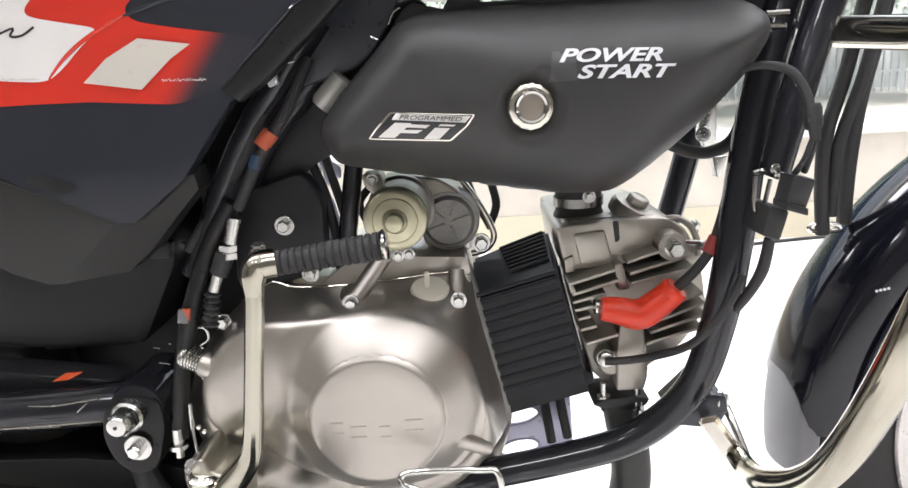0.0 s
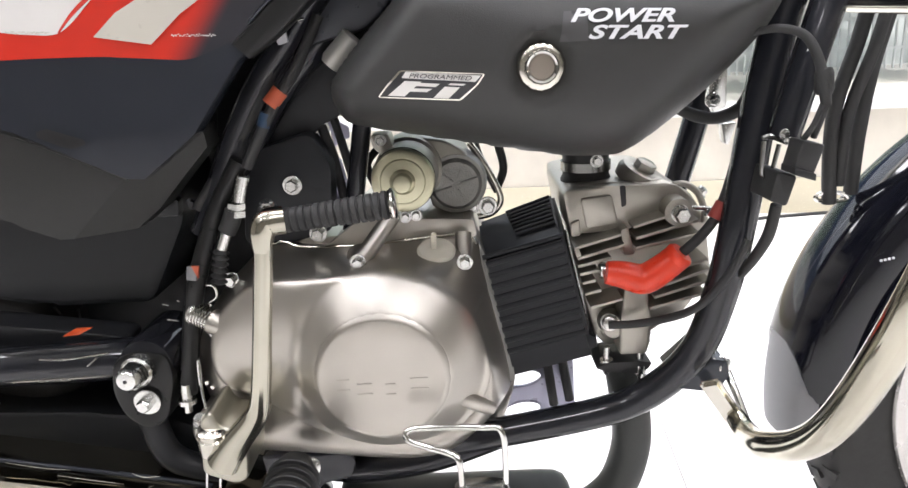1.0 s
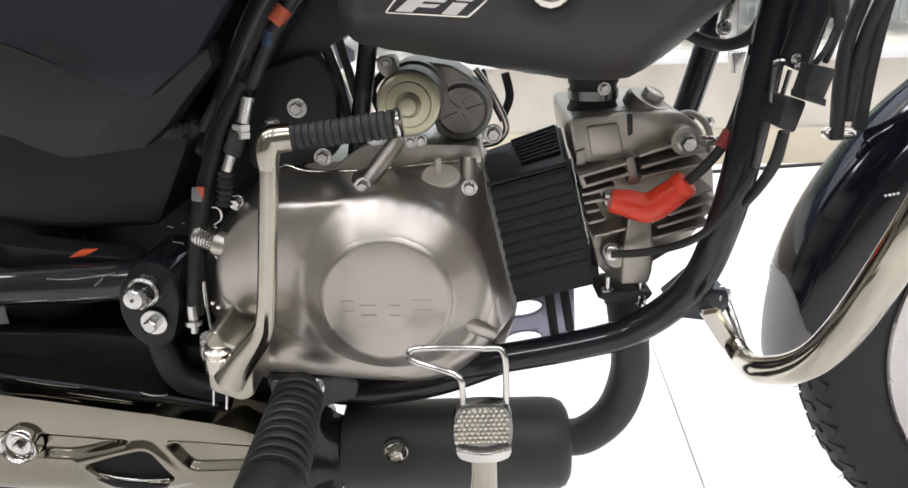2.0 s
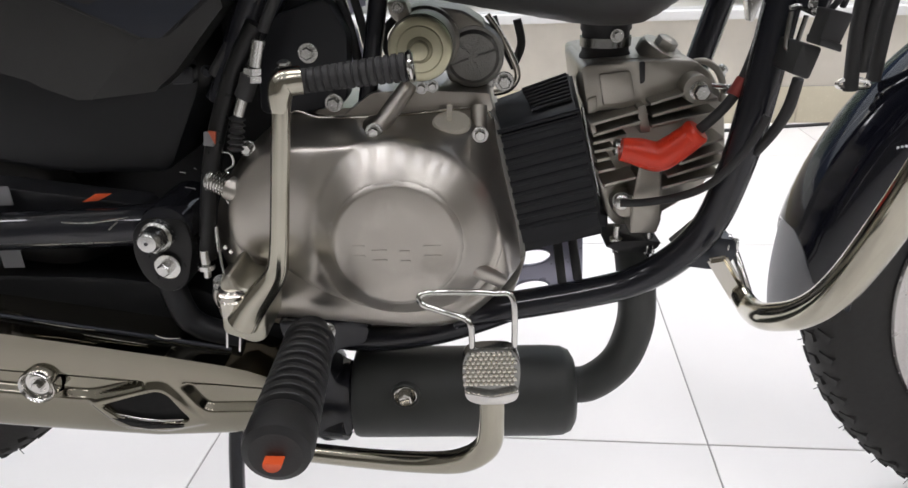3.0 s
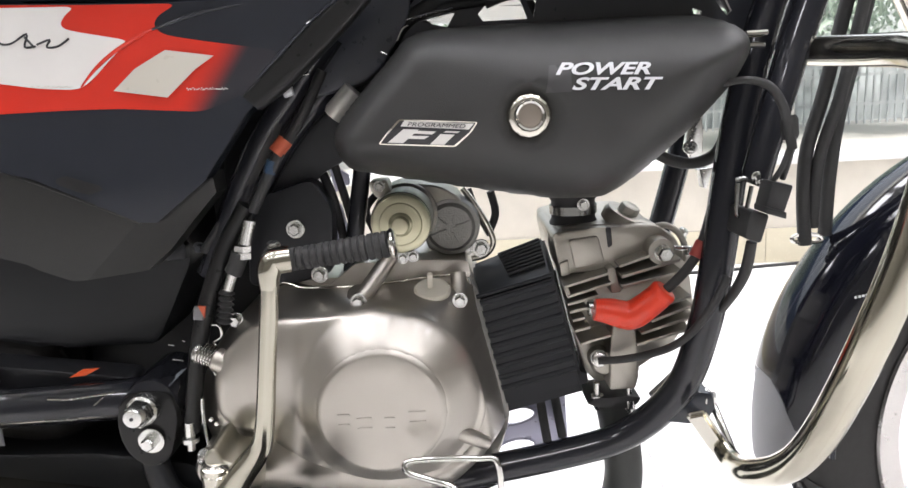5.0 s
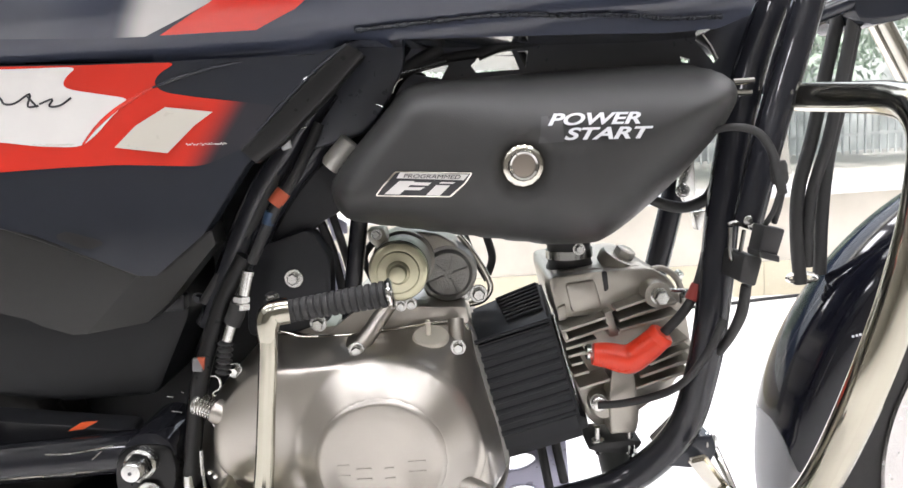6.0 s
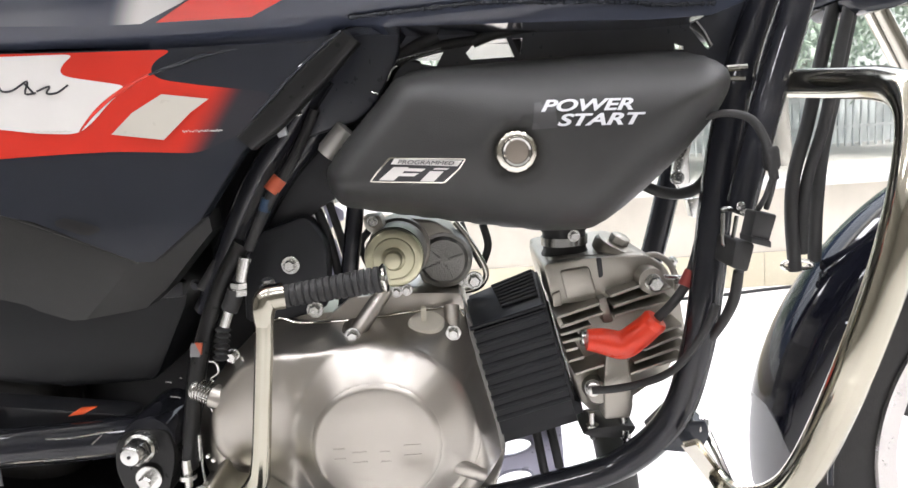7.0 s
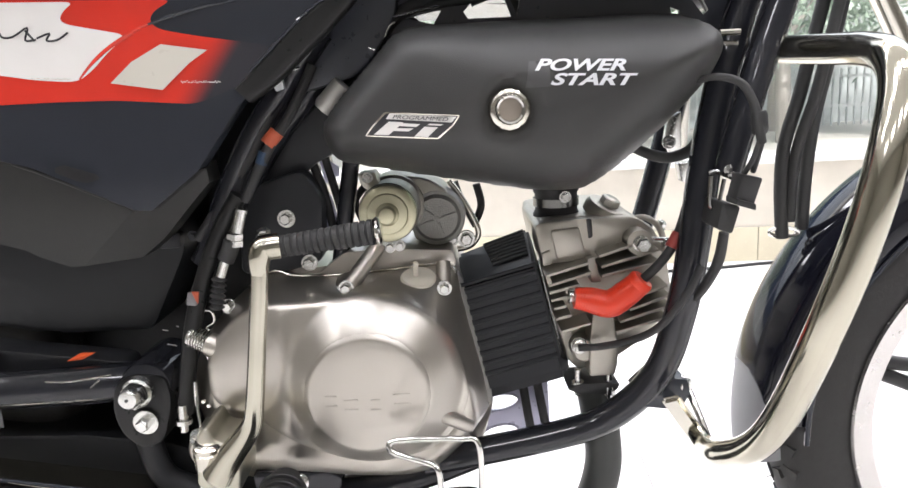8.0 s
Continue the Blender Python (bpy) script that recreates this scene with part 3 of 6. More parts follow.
# kick starter
KP = [(-0.1295, -0.2525, 0.564), (-0.131, -0.253, 0.548), (-0.138, -0.252, 0.502), (-0.146, -0.25, 0.451), (-0.153, -0.246, 0.429), (-0.172, -0.241, 0.405), (-0.187, -0.238, 0.384)]
kick = part("kick_lever", tube(KP, [0.0070, 0.0068, 0.0068, 0.0074, 0.0088, 0.011, 0.013], 48, 10, flat=0.95, groove=0.20), KICK, bike, "chromed kick start lever folded upright")
part("lever_head", tube([(-0.1305, -0.2525, 0.556), (-0.1292, -0.252, 0.569), (-0.1255, -0.250, 0.5755), (-0.1145, -0.247, 0.5765)], [0.0068, 0.0088, 0.0100, 0.0098], 24, 8), KICK, kick, "polished chrome knuckle")
bolt(Vector((-0.128, -0.235, 0.581)), 0.010, kick, axis=(0.0, -0.3, 0.95))
g0, g1 = (Vector(p) for p in [(-0.119, -0.246, 0.575), (-0.042, -0.246, 0.583)])
gd = (g1 - g0)
gl = gd.length
prof = []
for k in range(15):
    s, r = gl * k / 15, 0.0084 + 0.0015 * k / 14
    prof += [(s, r - 0.0010), (s + gl * 0.008, r), (s + gl * 0.048, r), (s + gl * 0.056, r - 0.0010)]
part("grip", lathe(g0, gd, prof + [(gl, 0.0100)], 24), RUBBER, kick, "black ribbed rubber grip")
part("grip_end", lathe(g1, gd, [(0, 0.0095), (0.002, 0.0112), (0.0035, 0.0112), (0.005, 0.009)], 24), CHROME, kick, "bright metal end washer")
boss = part("lever_boss", prism(rounded([(-0.201, 0.421), (-0.192, 0.427), (-0.187, 0.413), (-0.174, 0.411), (-0.166, 0.396), (-0.17, 0.367), (-0.181, 0.362), (-0.206, 0.373)], 0.006, 5), -0.19, -0.236, 0.005, segs=3), LEVER_CAST, kick, "cast lever boss")
part("boss_collar", lathe((-0.194, -0.232, 0.403), (0.1, -0.28, 0.95), [(-0.012, 0.0125), (0.004, 0.0125), (0.005, 0.0112), (0.009, 0.0112), (0.010, 0.0095)], 28), CHROME_SOFT, kick)
bolt((-0.205, -0.222, 0.411), 0.010, kick, axis=(-0.2, -0.4, 0.9))
for q in ([(-0.206, -0.225, 0.372), (-0.209, -0.225, 0.353)], [(-0.196, -0.225, 0.366), (-0.199, -0.225, 0.349)]):
    part("split_pin", tube(q, 0.0011, 8, 1), ZINC, kick)
part("shaft_sleeve", lathe((-0.209, -0.17, 0.383), (0, -1, 0), [(-0.02, 0.02), (0.02, 0.019), (0.024, 0.016)], 32), SILVER, kick)

# starter motor
SM = Vector((-0.0385, -0.17, 0.583))
starter = part("starter_motor", lathe(SM, (0, 1, 0), [(-0.0105, 0.0045), (-0.010, 0.0066), (-0.0088, 0.0074), (-0.0025, 0.0078), (-0.0015, 0.0092), (0.0, 0.0102), (0.0008, 0.0172), (0.0022, 0.0182), (0.0022, 0.0222), (0.0038, 0.0246), (0.009, 0.0256)], 48), OLIVE, bike, "yellow passivated starter motor end cap")
part("seal_ring", lathe(SM, (0, 1, 0), [(0.009, 0.0250), (0.0095, 0.0260), (0.0112, 0.0260), (0.012, 0.0250)], 48), RUBBER, starter)
part("motor_body", lathe(SM, (0.03, 1, 0), [(0.012, 0.0256), (0.05, 0.0260), (0.052, 0.0285), (0.085, 0.0295)], 48), CAST, starter, "grey cast motor body")
for q in ((-0.040, -0.150, 0.550), (-0.031, -0.150, 0.551), (-0.057, -0.135, 0.612)):
    bolt(q, 0.007, starter)
part("motor_bracket", prism(rounded([(-0.035, 0.611), (-0.004, 0.606), (0.014, 0.594), (0.022, 0.570), (0.014, 0.548), (-0.018, 0.546)], 0.006), -0.05, -0.112, 0.006, segs=3), CAST, starter, "grey cast gear housing")
GC = Vector((0.003, -0.114, 0.568))
gear = part("gear_cover", lathe(GC, (0, 1, 0), [(-0.002, 0.0195), (0, 0.0215), (0.0015, 0.0225), (0.0015, 0.0255), (0.004, 0.0265), (0.03, 0.028)], 48), DARK_CAST, starter, "dark grey cast gear cover")
for a in (20, 75, 160, 250, 310):
    bm = box((0, -0.0025, 0.012), (0.0018, 0.003, 0.016), 0.0007)
    bm.transform(Matrix.Translation(GC) @ pose(0, 0, 0, 0, a, 0))
    part("rib", bm, DARK_CAST, gear)
part("cover_flange", tube([(0.016, -0.09, 0.6), (0.026, -0.09, 0.585), (0.039, -0.09, 0.56), (0.042, -0.09, 0.545), (0.034, -0.09, 0.535), (0.021, -0.09, 0.532)], 0.003, 10), CHROME_SOFT, gear)
part("motor_lug", prism(rounded([(-0.066, 0.616), (-0.050, 0.617), (-0.046, 0.604), (-0.056, 0.598), (-0.064, 0.606)], 0.003), -0.11, -0.135, 0.002), CAST, starter)

# ribbed plastic cover over the cylinder
SA, SB, SC, SD = (Vector(p) for p in [(0.022, -0.145, 0.509), (0.091, -0.145, 0.526), (0.116, -0.142, 0.419), (0.042, -0.142, 0.402)])
TA, TB = (Vector(p) for p in [(0.021, -0.085, 0.526), (0.092, -0.075, 0.547)])
bm = bmesh.new()
shift = Vector((0.012, 0.07, 0.0))
vs = [bm.verts.new(v) for v in (SA, SB, SC, SD, TA, TB, SC + shift, SD + shift)]
for q in ((0, 1, 2, 3), (4, 5, 1, 0), (5, 6, 2, 1), (4, 0, 3, 7), (7, 3, 2, 6), (5, 4, 7, 6)):
    bm.faces.new([vs[k] for k in q])
bmesh.ops.bevel(bm, geom=bm.edges[:], offset=0.003, segments=2, affect='EDGES')
shield = part("cylinder_cover", bm, SHIELD, bike, "black ribbed plastic cylinder cover")
for k in range(9):
    f = 0.06 + 0.096 * k
    a, b = (SA.lerp(SD, f).lerp(SB.lerp(SC, f), e) for e in (0.03, 0.97))
    part("rib", tube([a + Vector((0, 0.0008, 0)), b + Vector((0, 0.0008, 0))], 0.0028, 14, 1, flat=0.9), SHIELD, shield, smooth=70)
for k in range(8):
    f = 0.06 + 0.09 * k
    a, b = TA.lerp(SA, f).lerp(TB.lerp(SB, f), 0.36 + 0.012 * k), TA.lerp(SA, f).lerp(TB.lerp(SB, f), 0.93)
    part("slat", tube([a + Vector((0, -0.0006, 0.0009)), b + Vector((0, -0.0006, 0.0009))], 0.0015, 10, 1), SLAT, shield)
part("edge_bead", tube([SA + Vector((0, -0.001, 0.001)), SB + Vector((0, -0.001, 0.001))], 0.002, 8, 1), SHIELD, shield)
part("skirt", prism([(0.041, 0.418), (0.113, 0.433), (0.12, 0.429), (0.121, 0.42), (0.115, 0.418), (0.116, 0.412), (0.043, 0.395)], -0.1, -0.140, 0.002), SHIELD, shield)
part("cover_edge", tube([(0.097, -0.12, 0.524), (0.108, -0.12, 0.471), (0.125, -0.11, 0.407)], 0.002, 8, 2), ZINC, shield)

# cylinder head
head = part("cylinder_head", prism(rounded([(0.096, 0.561), (0.114, 0.564), (0.182, 0.564), (0.204, 0.551), (0.218, 0.526), (0.225, 0.477), (0.204, 0.444), (0.167, 0.42), (0.133, 0.411), (0.121, 0.424), (0.109, 0.469)], 0.006), 0.01, -0.121, 0.003), CAST, bike, "raw cast aluminium cylinder head with cooling fins")
part("rocker_cover", prism(rounded([(0.092, 0.561), (0.132, 0.563), (0.139, 0.563), (0.186, 0.563), (0.202, 0.55), (0.205, 0.536), (0.186, 0.539), (0.151, 0.526), (0.143, 0.524), (0.099, 0.522)], 0.006), -0.02, -0.132, 0.0022, segs=2), CAST, head)
part("pad", prism(rounded([(0.107, 0.554), (0.133, 0.556), (0.139, 0.53), (0.112, 0.527)], 0.003), -0.12, -0.1355, 0.0015), CAST, head)
part("pad_edge", prism(rounded([(0.098, 0.533), (0.106, 0.536), (0.107, 0.522), (0.099, 0.521)], 0.002), -0.12, -0.1355, 0.001), CAST, head)
# raised black strip that paints the shade of a groove
part("groove", prism(rounded([(0.14, 0.563), (0.145, 0.563), (0.146, 0.546), (0.142, 0.544)], 0.002), -0.12, -0.1328, 0.0004), INK_SHADE, head)
for pts in ([(0.148, -0.15, 0.531), (0.19, -0.15, 0.543)], [(0.15, -0.15, 0.521), (0.202, -0.15, 0.534)], [(0.15, -0.152, 0.513), (0.203, -0.152, 0.523)], [(0.184, -0.15, 0.492), (0.211, -0.15, 0.5)], [(0.176, -0.15, 0.479), (0.213, -0.15, 0.491)], [(0.167, -0.15, 0.468), (0.214, -0.15, 0.481)], [(0.164, -0.148, 0.457), (0.212, -0.148, 0.469)], [(0.099, -0.15, 0.515), (0.138, -0.15, 0.525)], [(0.102, -0.15, 0.506), (0.141, -0.15, 0.516)], [(0.102, -0.15, 0.499), (0.13, -0.15, 0.505)], [(0.104, -0.148, 0.491), (0.12, -0.148, 0.494)], [(0.107, -0.145, 0.482), (0.118, -0.145, 0.484)], [(0.109, -0.145, 0.472), (0.123, -0.145, 0.475)], [(0.113, -0.15, 0.461), (0.14, -0.15, 0.468)]):
    a, b = Vector(pts[0]), Vector(pts[1])
    d = (b - a).normalized()
    nrm = Vector((-d.z, 0, d.x)) * 0.0014
    bm = bmesh.new()
    fs = [bm.verts.new(q) for q in (a - nrm, b - nrm, b + nrm, a + nrm)]
    back = [bm.verts.new(v.co + Vector((0, 0.045, 0)) + nrm * (0.5 if k > 1 else -0.5)) for k, v in enumerate(fs)]
    bm.faces.new(fs)
    bm.faces.new(back)
    for k in range(4):
        bm.faces.new((fs[k], fs[(k + 1) % 4], back[(k + 1) % 4], back[k]))
    bmesh.ops.bevel(bm, geom=[e for e in bm.edges if all(v in fs for v in e.verts)], offset=0.0006, segments=1, affect='EDGES')
    part("fin", bm, CAST, head)
part("fin_bridge", prism([(0.099, 0.514), (0.103, 0.515), (0.106, 0.506), (0.102, 0.505)], -0.11, -0.149, 0.0006), CAST, head)
part("fin_post", prism(rounded([(0.138, 0.528), (0.145, 0.53), (0.151, 0.506), (0.142, 0.505)], 0.002), -0.11, -0.145, 0.002), CAST, head)
part("port_post", prism(rounded([(0.143, 0.48), (0.162, 0.481), (0.166, 0.430), (0.163, 0.414), (0.139, 0.414), (0.14, 0.451)], 0.003), -0.08, -0.146, 0.0022), CAST, head)
part("sensor_boss", lathe((0.135, -0.12, 0.438), (0, -1, 0), [(0, 0.0115), (0.02, 0.0112), (0.022, 0.009)], 28), CAST, head)
sensor = part("sensor", lathe((0.13, -0.142, 0.445), (-0.1, -1, 0.1), [(0, 0.0075), (0.003, 0.0075), (0.0034, 0.0055), (0.006, 0.0055), (0.0064, 0.0068), (0.009, 0.0064), (0.0105, 0.0040)], 24), ZINC, head, "bright metal sensor")
part("sensor_lead", tube([(0.127, -0.155, 0.447), (0.146, -0.16, 0.449), (0.167, -0.17, 0.456), (0.182, -0.19, 0.47), (0.193, -0.205, 0.487), (0.209, -0.208, 0.51), (0.221, -0.205, 0.532)], 0.0034, 10), RUBBER, sensor, "black cable")
# tappet cap and front end
TC = Vector((0.164, -0.1, 0.563))
ta = Vector((0.42, -0.25, 0.87)).normalized()
cap = part("tappet_cap", lathe(TC, ta, [(-0.004, 0.021), (0.004, 0.0215), (0.008, 0.019), (0.0085, 0.01)], 36), CAST, head, "pale cast tappet cap")
part("cap_hex", lathe(TC, ta, [(0.008, 0.0095), (0.015, 0.0095), (0.016, 0.008)], 6), CAST, cap)
part("front_ring", tube([(0.187, -0.125, 0.56), (0.197, -0.125, 0.56), (0.208, -0.125, 0.552), (0.214, -0.125, 0.538), (0.215, -0.125, 0.526)], 0.0028, 12), CAST, head)
bolt((0.186, -0.148, 0.541), 0.0135, head, flange=1.2, height=0.9)
part("bolt_post", lathe((0.185, -0.15, 0.542), (0, 1, 0), [(0, 0.0115), (0.03, 0.012)], 24), CAST, head)
bolt((0.211, -0.12, 0.55), 0.009, head, axis=(0.6, -0.3, 0.7))
part("stud", tube([(0.194, -0.145, 0.544), (0.215, -0.145, 0.542)], 0.0022, 10, 1), ZINC, head)
part("nipple", lathe((0.208, -0.145, 0.54), (1, 0, -0.1), [(0, 0.004), (0.006, 0.004), (0.007, 0.003)], 8), ZINC, head)
# spark plug, cap and lead
part("spark_plug", lathe((0.119, -0.155, 0.497), (1, 0, -0.05), [(0, 0.007), (0.004, 0.007), (0.005, 0.005), (0.016, 0.005)], 12), ZINC, head, "bright spark plug base")
plug = part("plug_cap", tube([(0.123, -0.162, 0.497), (0.136, -0.163, 0.495), (0.153, -0.165, 0.491), (0.166, -0.168, 0.499), (0.180, -0.17, 0.511)], [0.0094, 0.0114, 0.0128, 0.0122, 0.0112], 20, 8), RED_RUBBER, bike, "red rubber spark plug cap")
part("cap_lip", lathe((0.177, -0.17, 0.5085), Vector((0.189, -0.172, 0.517)) - Vector((0.184, -0.17, 0.511)), [(0, 0.0112), (0.003, 0.0116), (0.006, 0.0114), (0.008, 0.0095)], 20), RED_RUBBER, plug)
lead = part("spark_lead", tube([(0.181, -0.17, 0.512), (0.195, -0.172, 0.526), (0.206, -0.172, 0.54), (0.214, -0.168, 0.554), (0.223, -0.16, 0.574), (0.233, -0.15, 0.603)], 0.0042, 12), RUBBER, plug, "black spark plug lead")
part("lead_band", tube([(0.206, -0.172, 0.541), (0.213, -0.17, 0.553)], 0.0056, 12, 1), mat("dull_red_sleeve", (0.32, 0.05, 0.04), 0.5), plug, "dull red sleeve")
# intake
intake = part("intake_rubber", lathe((0.119, -0.09, 0.563), (0.0, 0, 1), [(-0.01, 0.022), (0.0, 0.0225), (0.004, 0.0205), (0.02, 0.0205), (0.022, 0.022), (0.05, 0.022)], 32), RUBBER, bike, "black intake rubber between head and air filter")
part("clamp", lathe(Vector((0.119, -0.09, 0.563)) + Vector((0, 0, 0.008)), (0, 0, 1), [(0, 0.0212), (0.0, 0.0222), (0.008, 0.0222), (0.008, 0.0212)], 32), PAD_STEEL, intake)
bolt((0.124, -0.115, 0.582), 0.008, intake)

# frame
down = part("down_tube", tube([(0.285, -0.15, 0.777), (0.268, -0.155, 0.737), (0.248, -0.165, 0.675), (0.233, -0.175, 0.612), (0.223, -0.18, 0.545), (0.213, -0.178, 0.483), (0.195, -0.17, 0.423), (0.153, -0.16, 0.379), (0.095, -0.155, 0.359), (-0.021, -0.15, 0.338)], [0.0135, 0.0135, 0.0138, 0.0138, 0.0138, 0.0138, 0.0138, 0.0136, 0.0135, 0.0135], 18), FRAME_BLACK, bike, "glossy black frame down tube")
part("down_tube_far", tube([(0.279, 0.03, 0.685), (0.257, 0.03, 0.6), (0.237, 0.03, 0.528), (0.222, 0.03, 0.485)], 0.0135), FRAME_BLACK, bike, "glossy black frame down tube")
part("cradle_tail", tube([(0.033, -0.145, 0.342), (-0.034, -0.14, 0.316), (-0.104, -0.13, 0.302), (-0.151, -0.12, 0.304)], 0.0135), FRAME_BLACK, bike)
# wiring sleeve and plugs beside the down tube
sleeve = part("wiring_sleeve", tube([(0.318, -0.175, 0.825), (0.29, -0.185, 0.748), (0.273, -0.19, 0.702), (0.255, -0.2, 0.655), (0.24, -0.205, 0.607)], [0.0125, 0.0125, 0.0125, 0.012, 0.0115], 16), FRAME_BLACK, bike, "black wiring sleeve along the down tube")
conn = part("connector", prism(rounded([(0.238, 0.611), (0.254, 0.607), (0.247, 0.584), (0.233, 0.589)], 0.002), -0.222, -0.24, 0.002), BLACK_SATIN, bike, "black plastic plug connector")
part("connector_lip", prism(rounded([(0.233, 0.593), (0.248, 0.588), (0.248, 0.583), (0.233, 0.588)], 0.001), -0.222, -0.243, 0.001), BLACK_SATIN, conn)
part("connector_boot", prism(rounded([(0.228, 0.588), (0.243, 0.584), (0.237, 0.562), (0.224, 0.567)], 0.003), -0.19, -0.228, 0.003), RUBBER, conn)
bm = bmesh.new()
tube([(0.224, -0.21, 0.609), (0.23, -0.21, 0.61), (0.242, -0.21, 0.605)], 0.0022, 8, 3, bm)
tube([(0.225, -0.21, 0.607), (0.225, -0.21, 0.583), (0.232, -0.21, 0.58)], 0.0018, 8, 3, bm)
tube([(0.236, -0.21, 0.604), (0.229, -0.21, 0.568)], 0.0018, 8, 1, bm)
part("connector_bracket", bm, PAD_STEEL, conn, "dark steel wire bracket")
for q in ((0.237, -0.215, 0.612), (0.24, -0.215, 0.608)):
    bolt(q, 0.005, conn)
part("connector_lead", tube([(0.235, -0.215, 0.561), (0.233, -0.21, 0.537), (0.228, -0.2, 0.516), (0.222, -0.19, 0.499)], [0.0040, 0.0045, 0.0042, 0.0035], 12), RUBBER, conn)
loop = part("wire_loop", tube([(0.209, -0.21, 0.681), (0.224, -0.22, 0.684), (0.24, -0.225, 0.679), (0.248, -0.23, 0.665), (0.251, -0.235, 0.647), (0.254, -0.235, 0.633)], [0.0022, 0.0028, 0.0031, 0.0033, 0.0038, 0.0034], 12), RUBBER, bike, "black taped wire loop to the plug")
part("wire", tube([(0.254, -0.235, 0.634), (0.251, -0.235, 0.622), (0.25, -0.23, 0.611)], 0.0022, 8), RUBBER, loop)
part("wire", tube([(0.252, -0.235, 0.634), (0.247, -0.235, 0.62), (0.243, -0.23, 0.61)], 0.0022, 8), RUBBER, loop)
part("tape_joint", lathe((0.252, -0.232, 0.657), (0.1, 0, -1), [(0, 0.005), (0.003, 0.0062), (0.014, 0.0062), (0.017, 0.005)], 12), RUBBER, loop)
for q in ([(0.237, -0.19, 0.718), (0.253, -0.19, 0.718)], [(0.237, -0.19, 0.71), (0.251, -0.19, 0.709)]):
    part("mount_pin", tube(q, 0.0026, 8, 1), CHROME, bike, "bright mounting pin of the air filter cover")
# cable across under the filter, small brackets behind
part("vent_hose", tube([(0.178, -0.15, 0.628), (0.196, -0.15, 0.62), (0.215, -0.145, 0.617), (0.235, -0.14, 0.624), (0.248, -0.135, 0.645)], [0.0042, 0.005, 0.005, 0.0055, 0.006], 12), RUBBER, bike, "black breather hose")
part("upper_hose", tube([(0.242, -0.15, 0.641), (0.247, -0.15, 0.663), (0.253, -0.15, 0.677)], 0.0065, 12), RUBBER, bike)
horn = part("horn_bracket", prism(rounded([(0.224, 0.647), (0.237, 0.655), (0.238, 0.62), (0.227, 0.615), (0.221, 0.629)], 0.002), -0.095, -0.1, 0.001), ZINC, bike, "crumpled bright metal bracket")
bolt((0.224, -0.105, 0.627), 0.009, horn)
part("tab", prism(rounded([(0.234, 0.606), (0.248, 0.607), (0.242, 0.587), (0.238, 0.589)], 0.002), -0.09, -0.1, 0.001), ZINC, horn)

# control cables and brake hoses in front of the fork
for pts, r, nm in (([(0.410, -0.03, 0.788), (0.395, -0.03, 0.722), (0.383, -0.03, 0.665), (0.369, -0.03, 0.612), (0.367, -0.03, 0.565), (0.371, -0.03, 0.512)], 0.0068, "brake_hose"), ([(0.417, -0.045, 0.785), (0.403, -0.045, 0.715), (0.391, -0.045, 0.66), (0.379, -0.035, 0.60), (0.378, -0.03, 0.530)], 0.0058, "control_cable"), ([(0.428, -0.03, 0.787), (0.411, -0.03, 0.698), (0.399, -0.03, 0.64), (0.394, -0.028, 0.58), (0.394, -0.025, 0.52)], 0.0068, "brake_hose")):
    part(nm, tube(pts, r, 14), RUBBER, bike, "thick black rubber hose")
clip = part("hose_clip", tube([(0.358, -0.03, 0.52), (0.367, -0.03, 0.523), (0.384, -0.03, 0.521), (0.388, -0.03, 0.515), (0.371, -0.03, 0.514), (0.359, -0.03, 0.516)], 0.0022, 8, 4, closed=True), CHROME, bike, "bright wire hose clip")
# fork and controls at the steering head
fork = part("fork_leg", tube([(0.475, 0.03, 0.799), (0.505, 0.03, 0.745), (0.569, 0.03, 0.625)], 0.012, 16, 2), CHROME_SOFT, bike, "bright metal fork leg")
part("lamp_bracket", prism(rounded([(0.405, 0.822), (0.483, 0.816), (0.484, 0.779), (0.462, 0.771), (0.417, 0.766), (0.407, 0.779)], 0.01), 0.02, -0.06, 0.006), BLACK_GLOSS, bike, "black steering head bracket")
part("lock_tube", tube([(0.371, -0.05, 0.78), (0.411, -0.05, 0.792)], 0.009, 16, 1), BLACK_GLOSS, bike)

# chromed crash guard
GP = [(0.291, -0.165, 0.704), (0.296, -0.25, 0.699), (0.292, -0.3, 0.696), (0.283, -0.34, 0.688), (0.276, -0.36, 0.669), (0.262, -0.375, 0.63), (0.25, -0.375, 0.582), (0.236, -0.365, 0.523), (0.228, -0.335, 0.457), (0.223, -0.305, 0.421), (0.217, -0.265, 0.395), (0.2205, -0.228, 0.381), (0.219, -0.208, 0.384)]
guard = part("crash_guard", tube(GP, [0.0112] * 9 + [0.0110, 0.0104, 0.0094, 0.0082], 24, 10), GUARD, bike, "chromed tubular crash guard")
ga, gn = Vector((0.545, 0.099, -0.84)).normalized(), Vector((-0.40, -0.85, -0.36)).normalized()
gn = (gn - ga * gn.dot(ga)).normalized()
bm = box((0, 0, 0), (0.050, 0.007, 0.017), 0.0028)
bm.transform(Matrix.Translation((0.2085, -0.206, 0.3975)) @ Matrix((ga, gn, ga.cross(gn))).transposed().to_4x4())
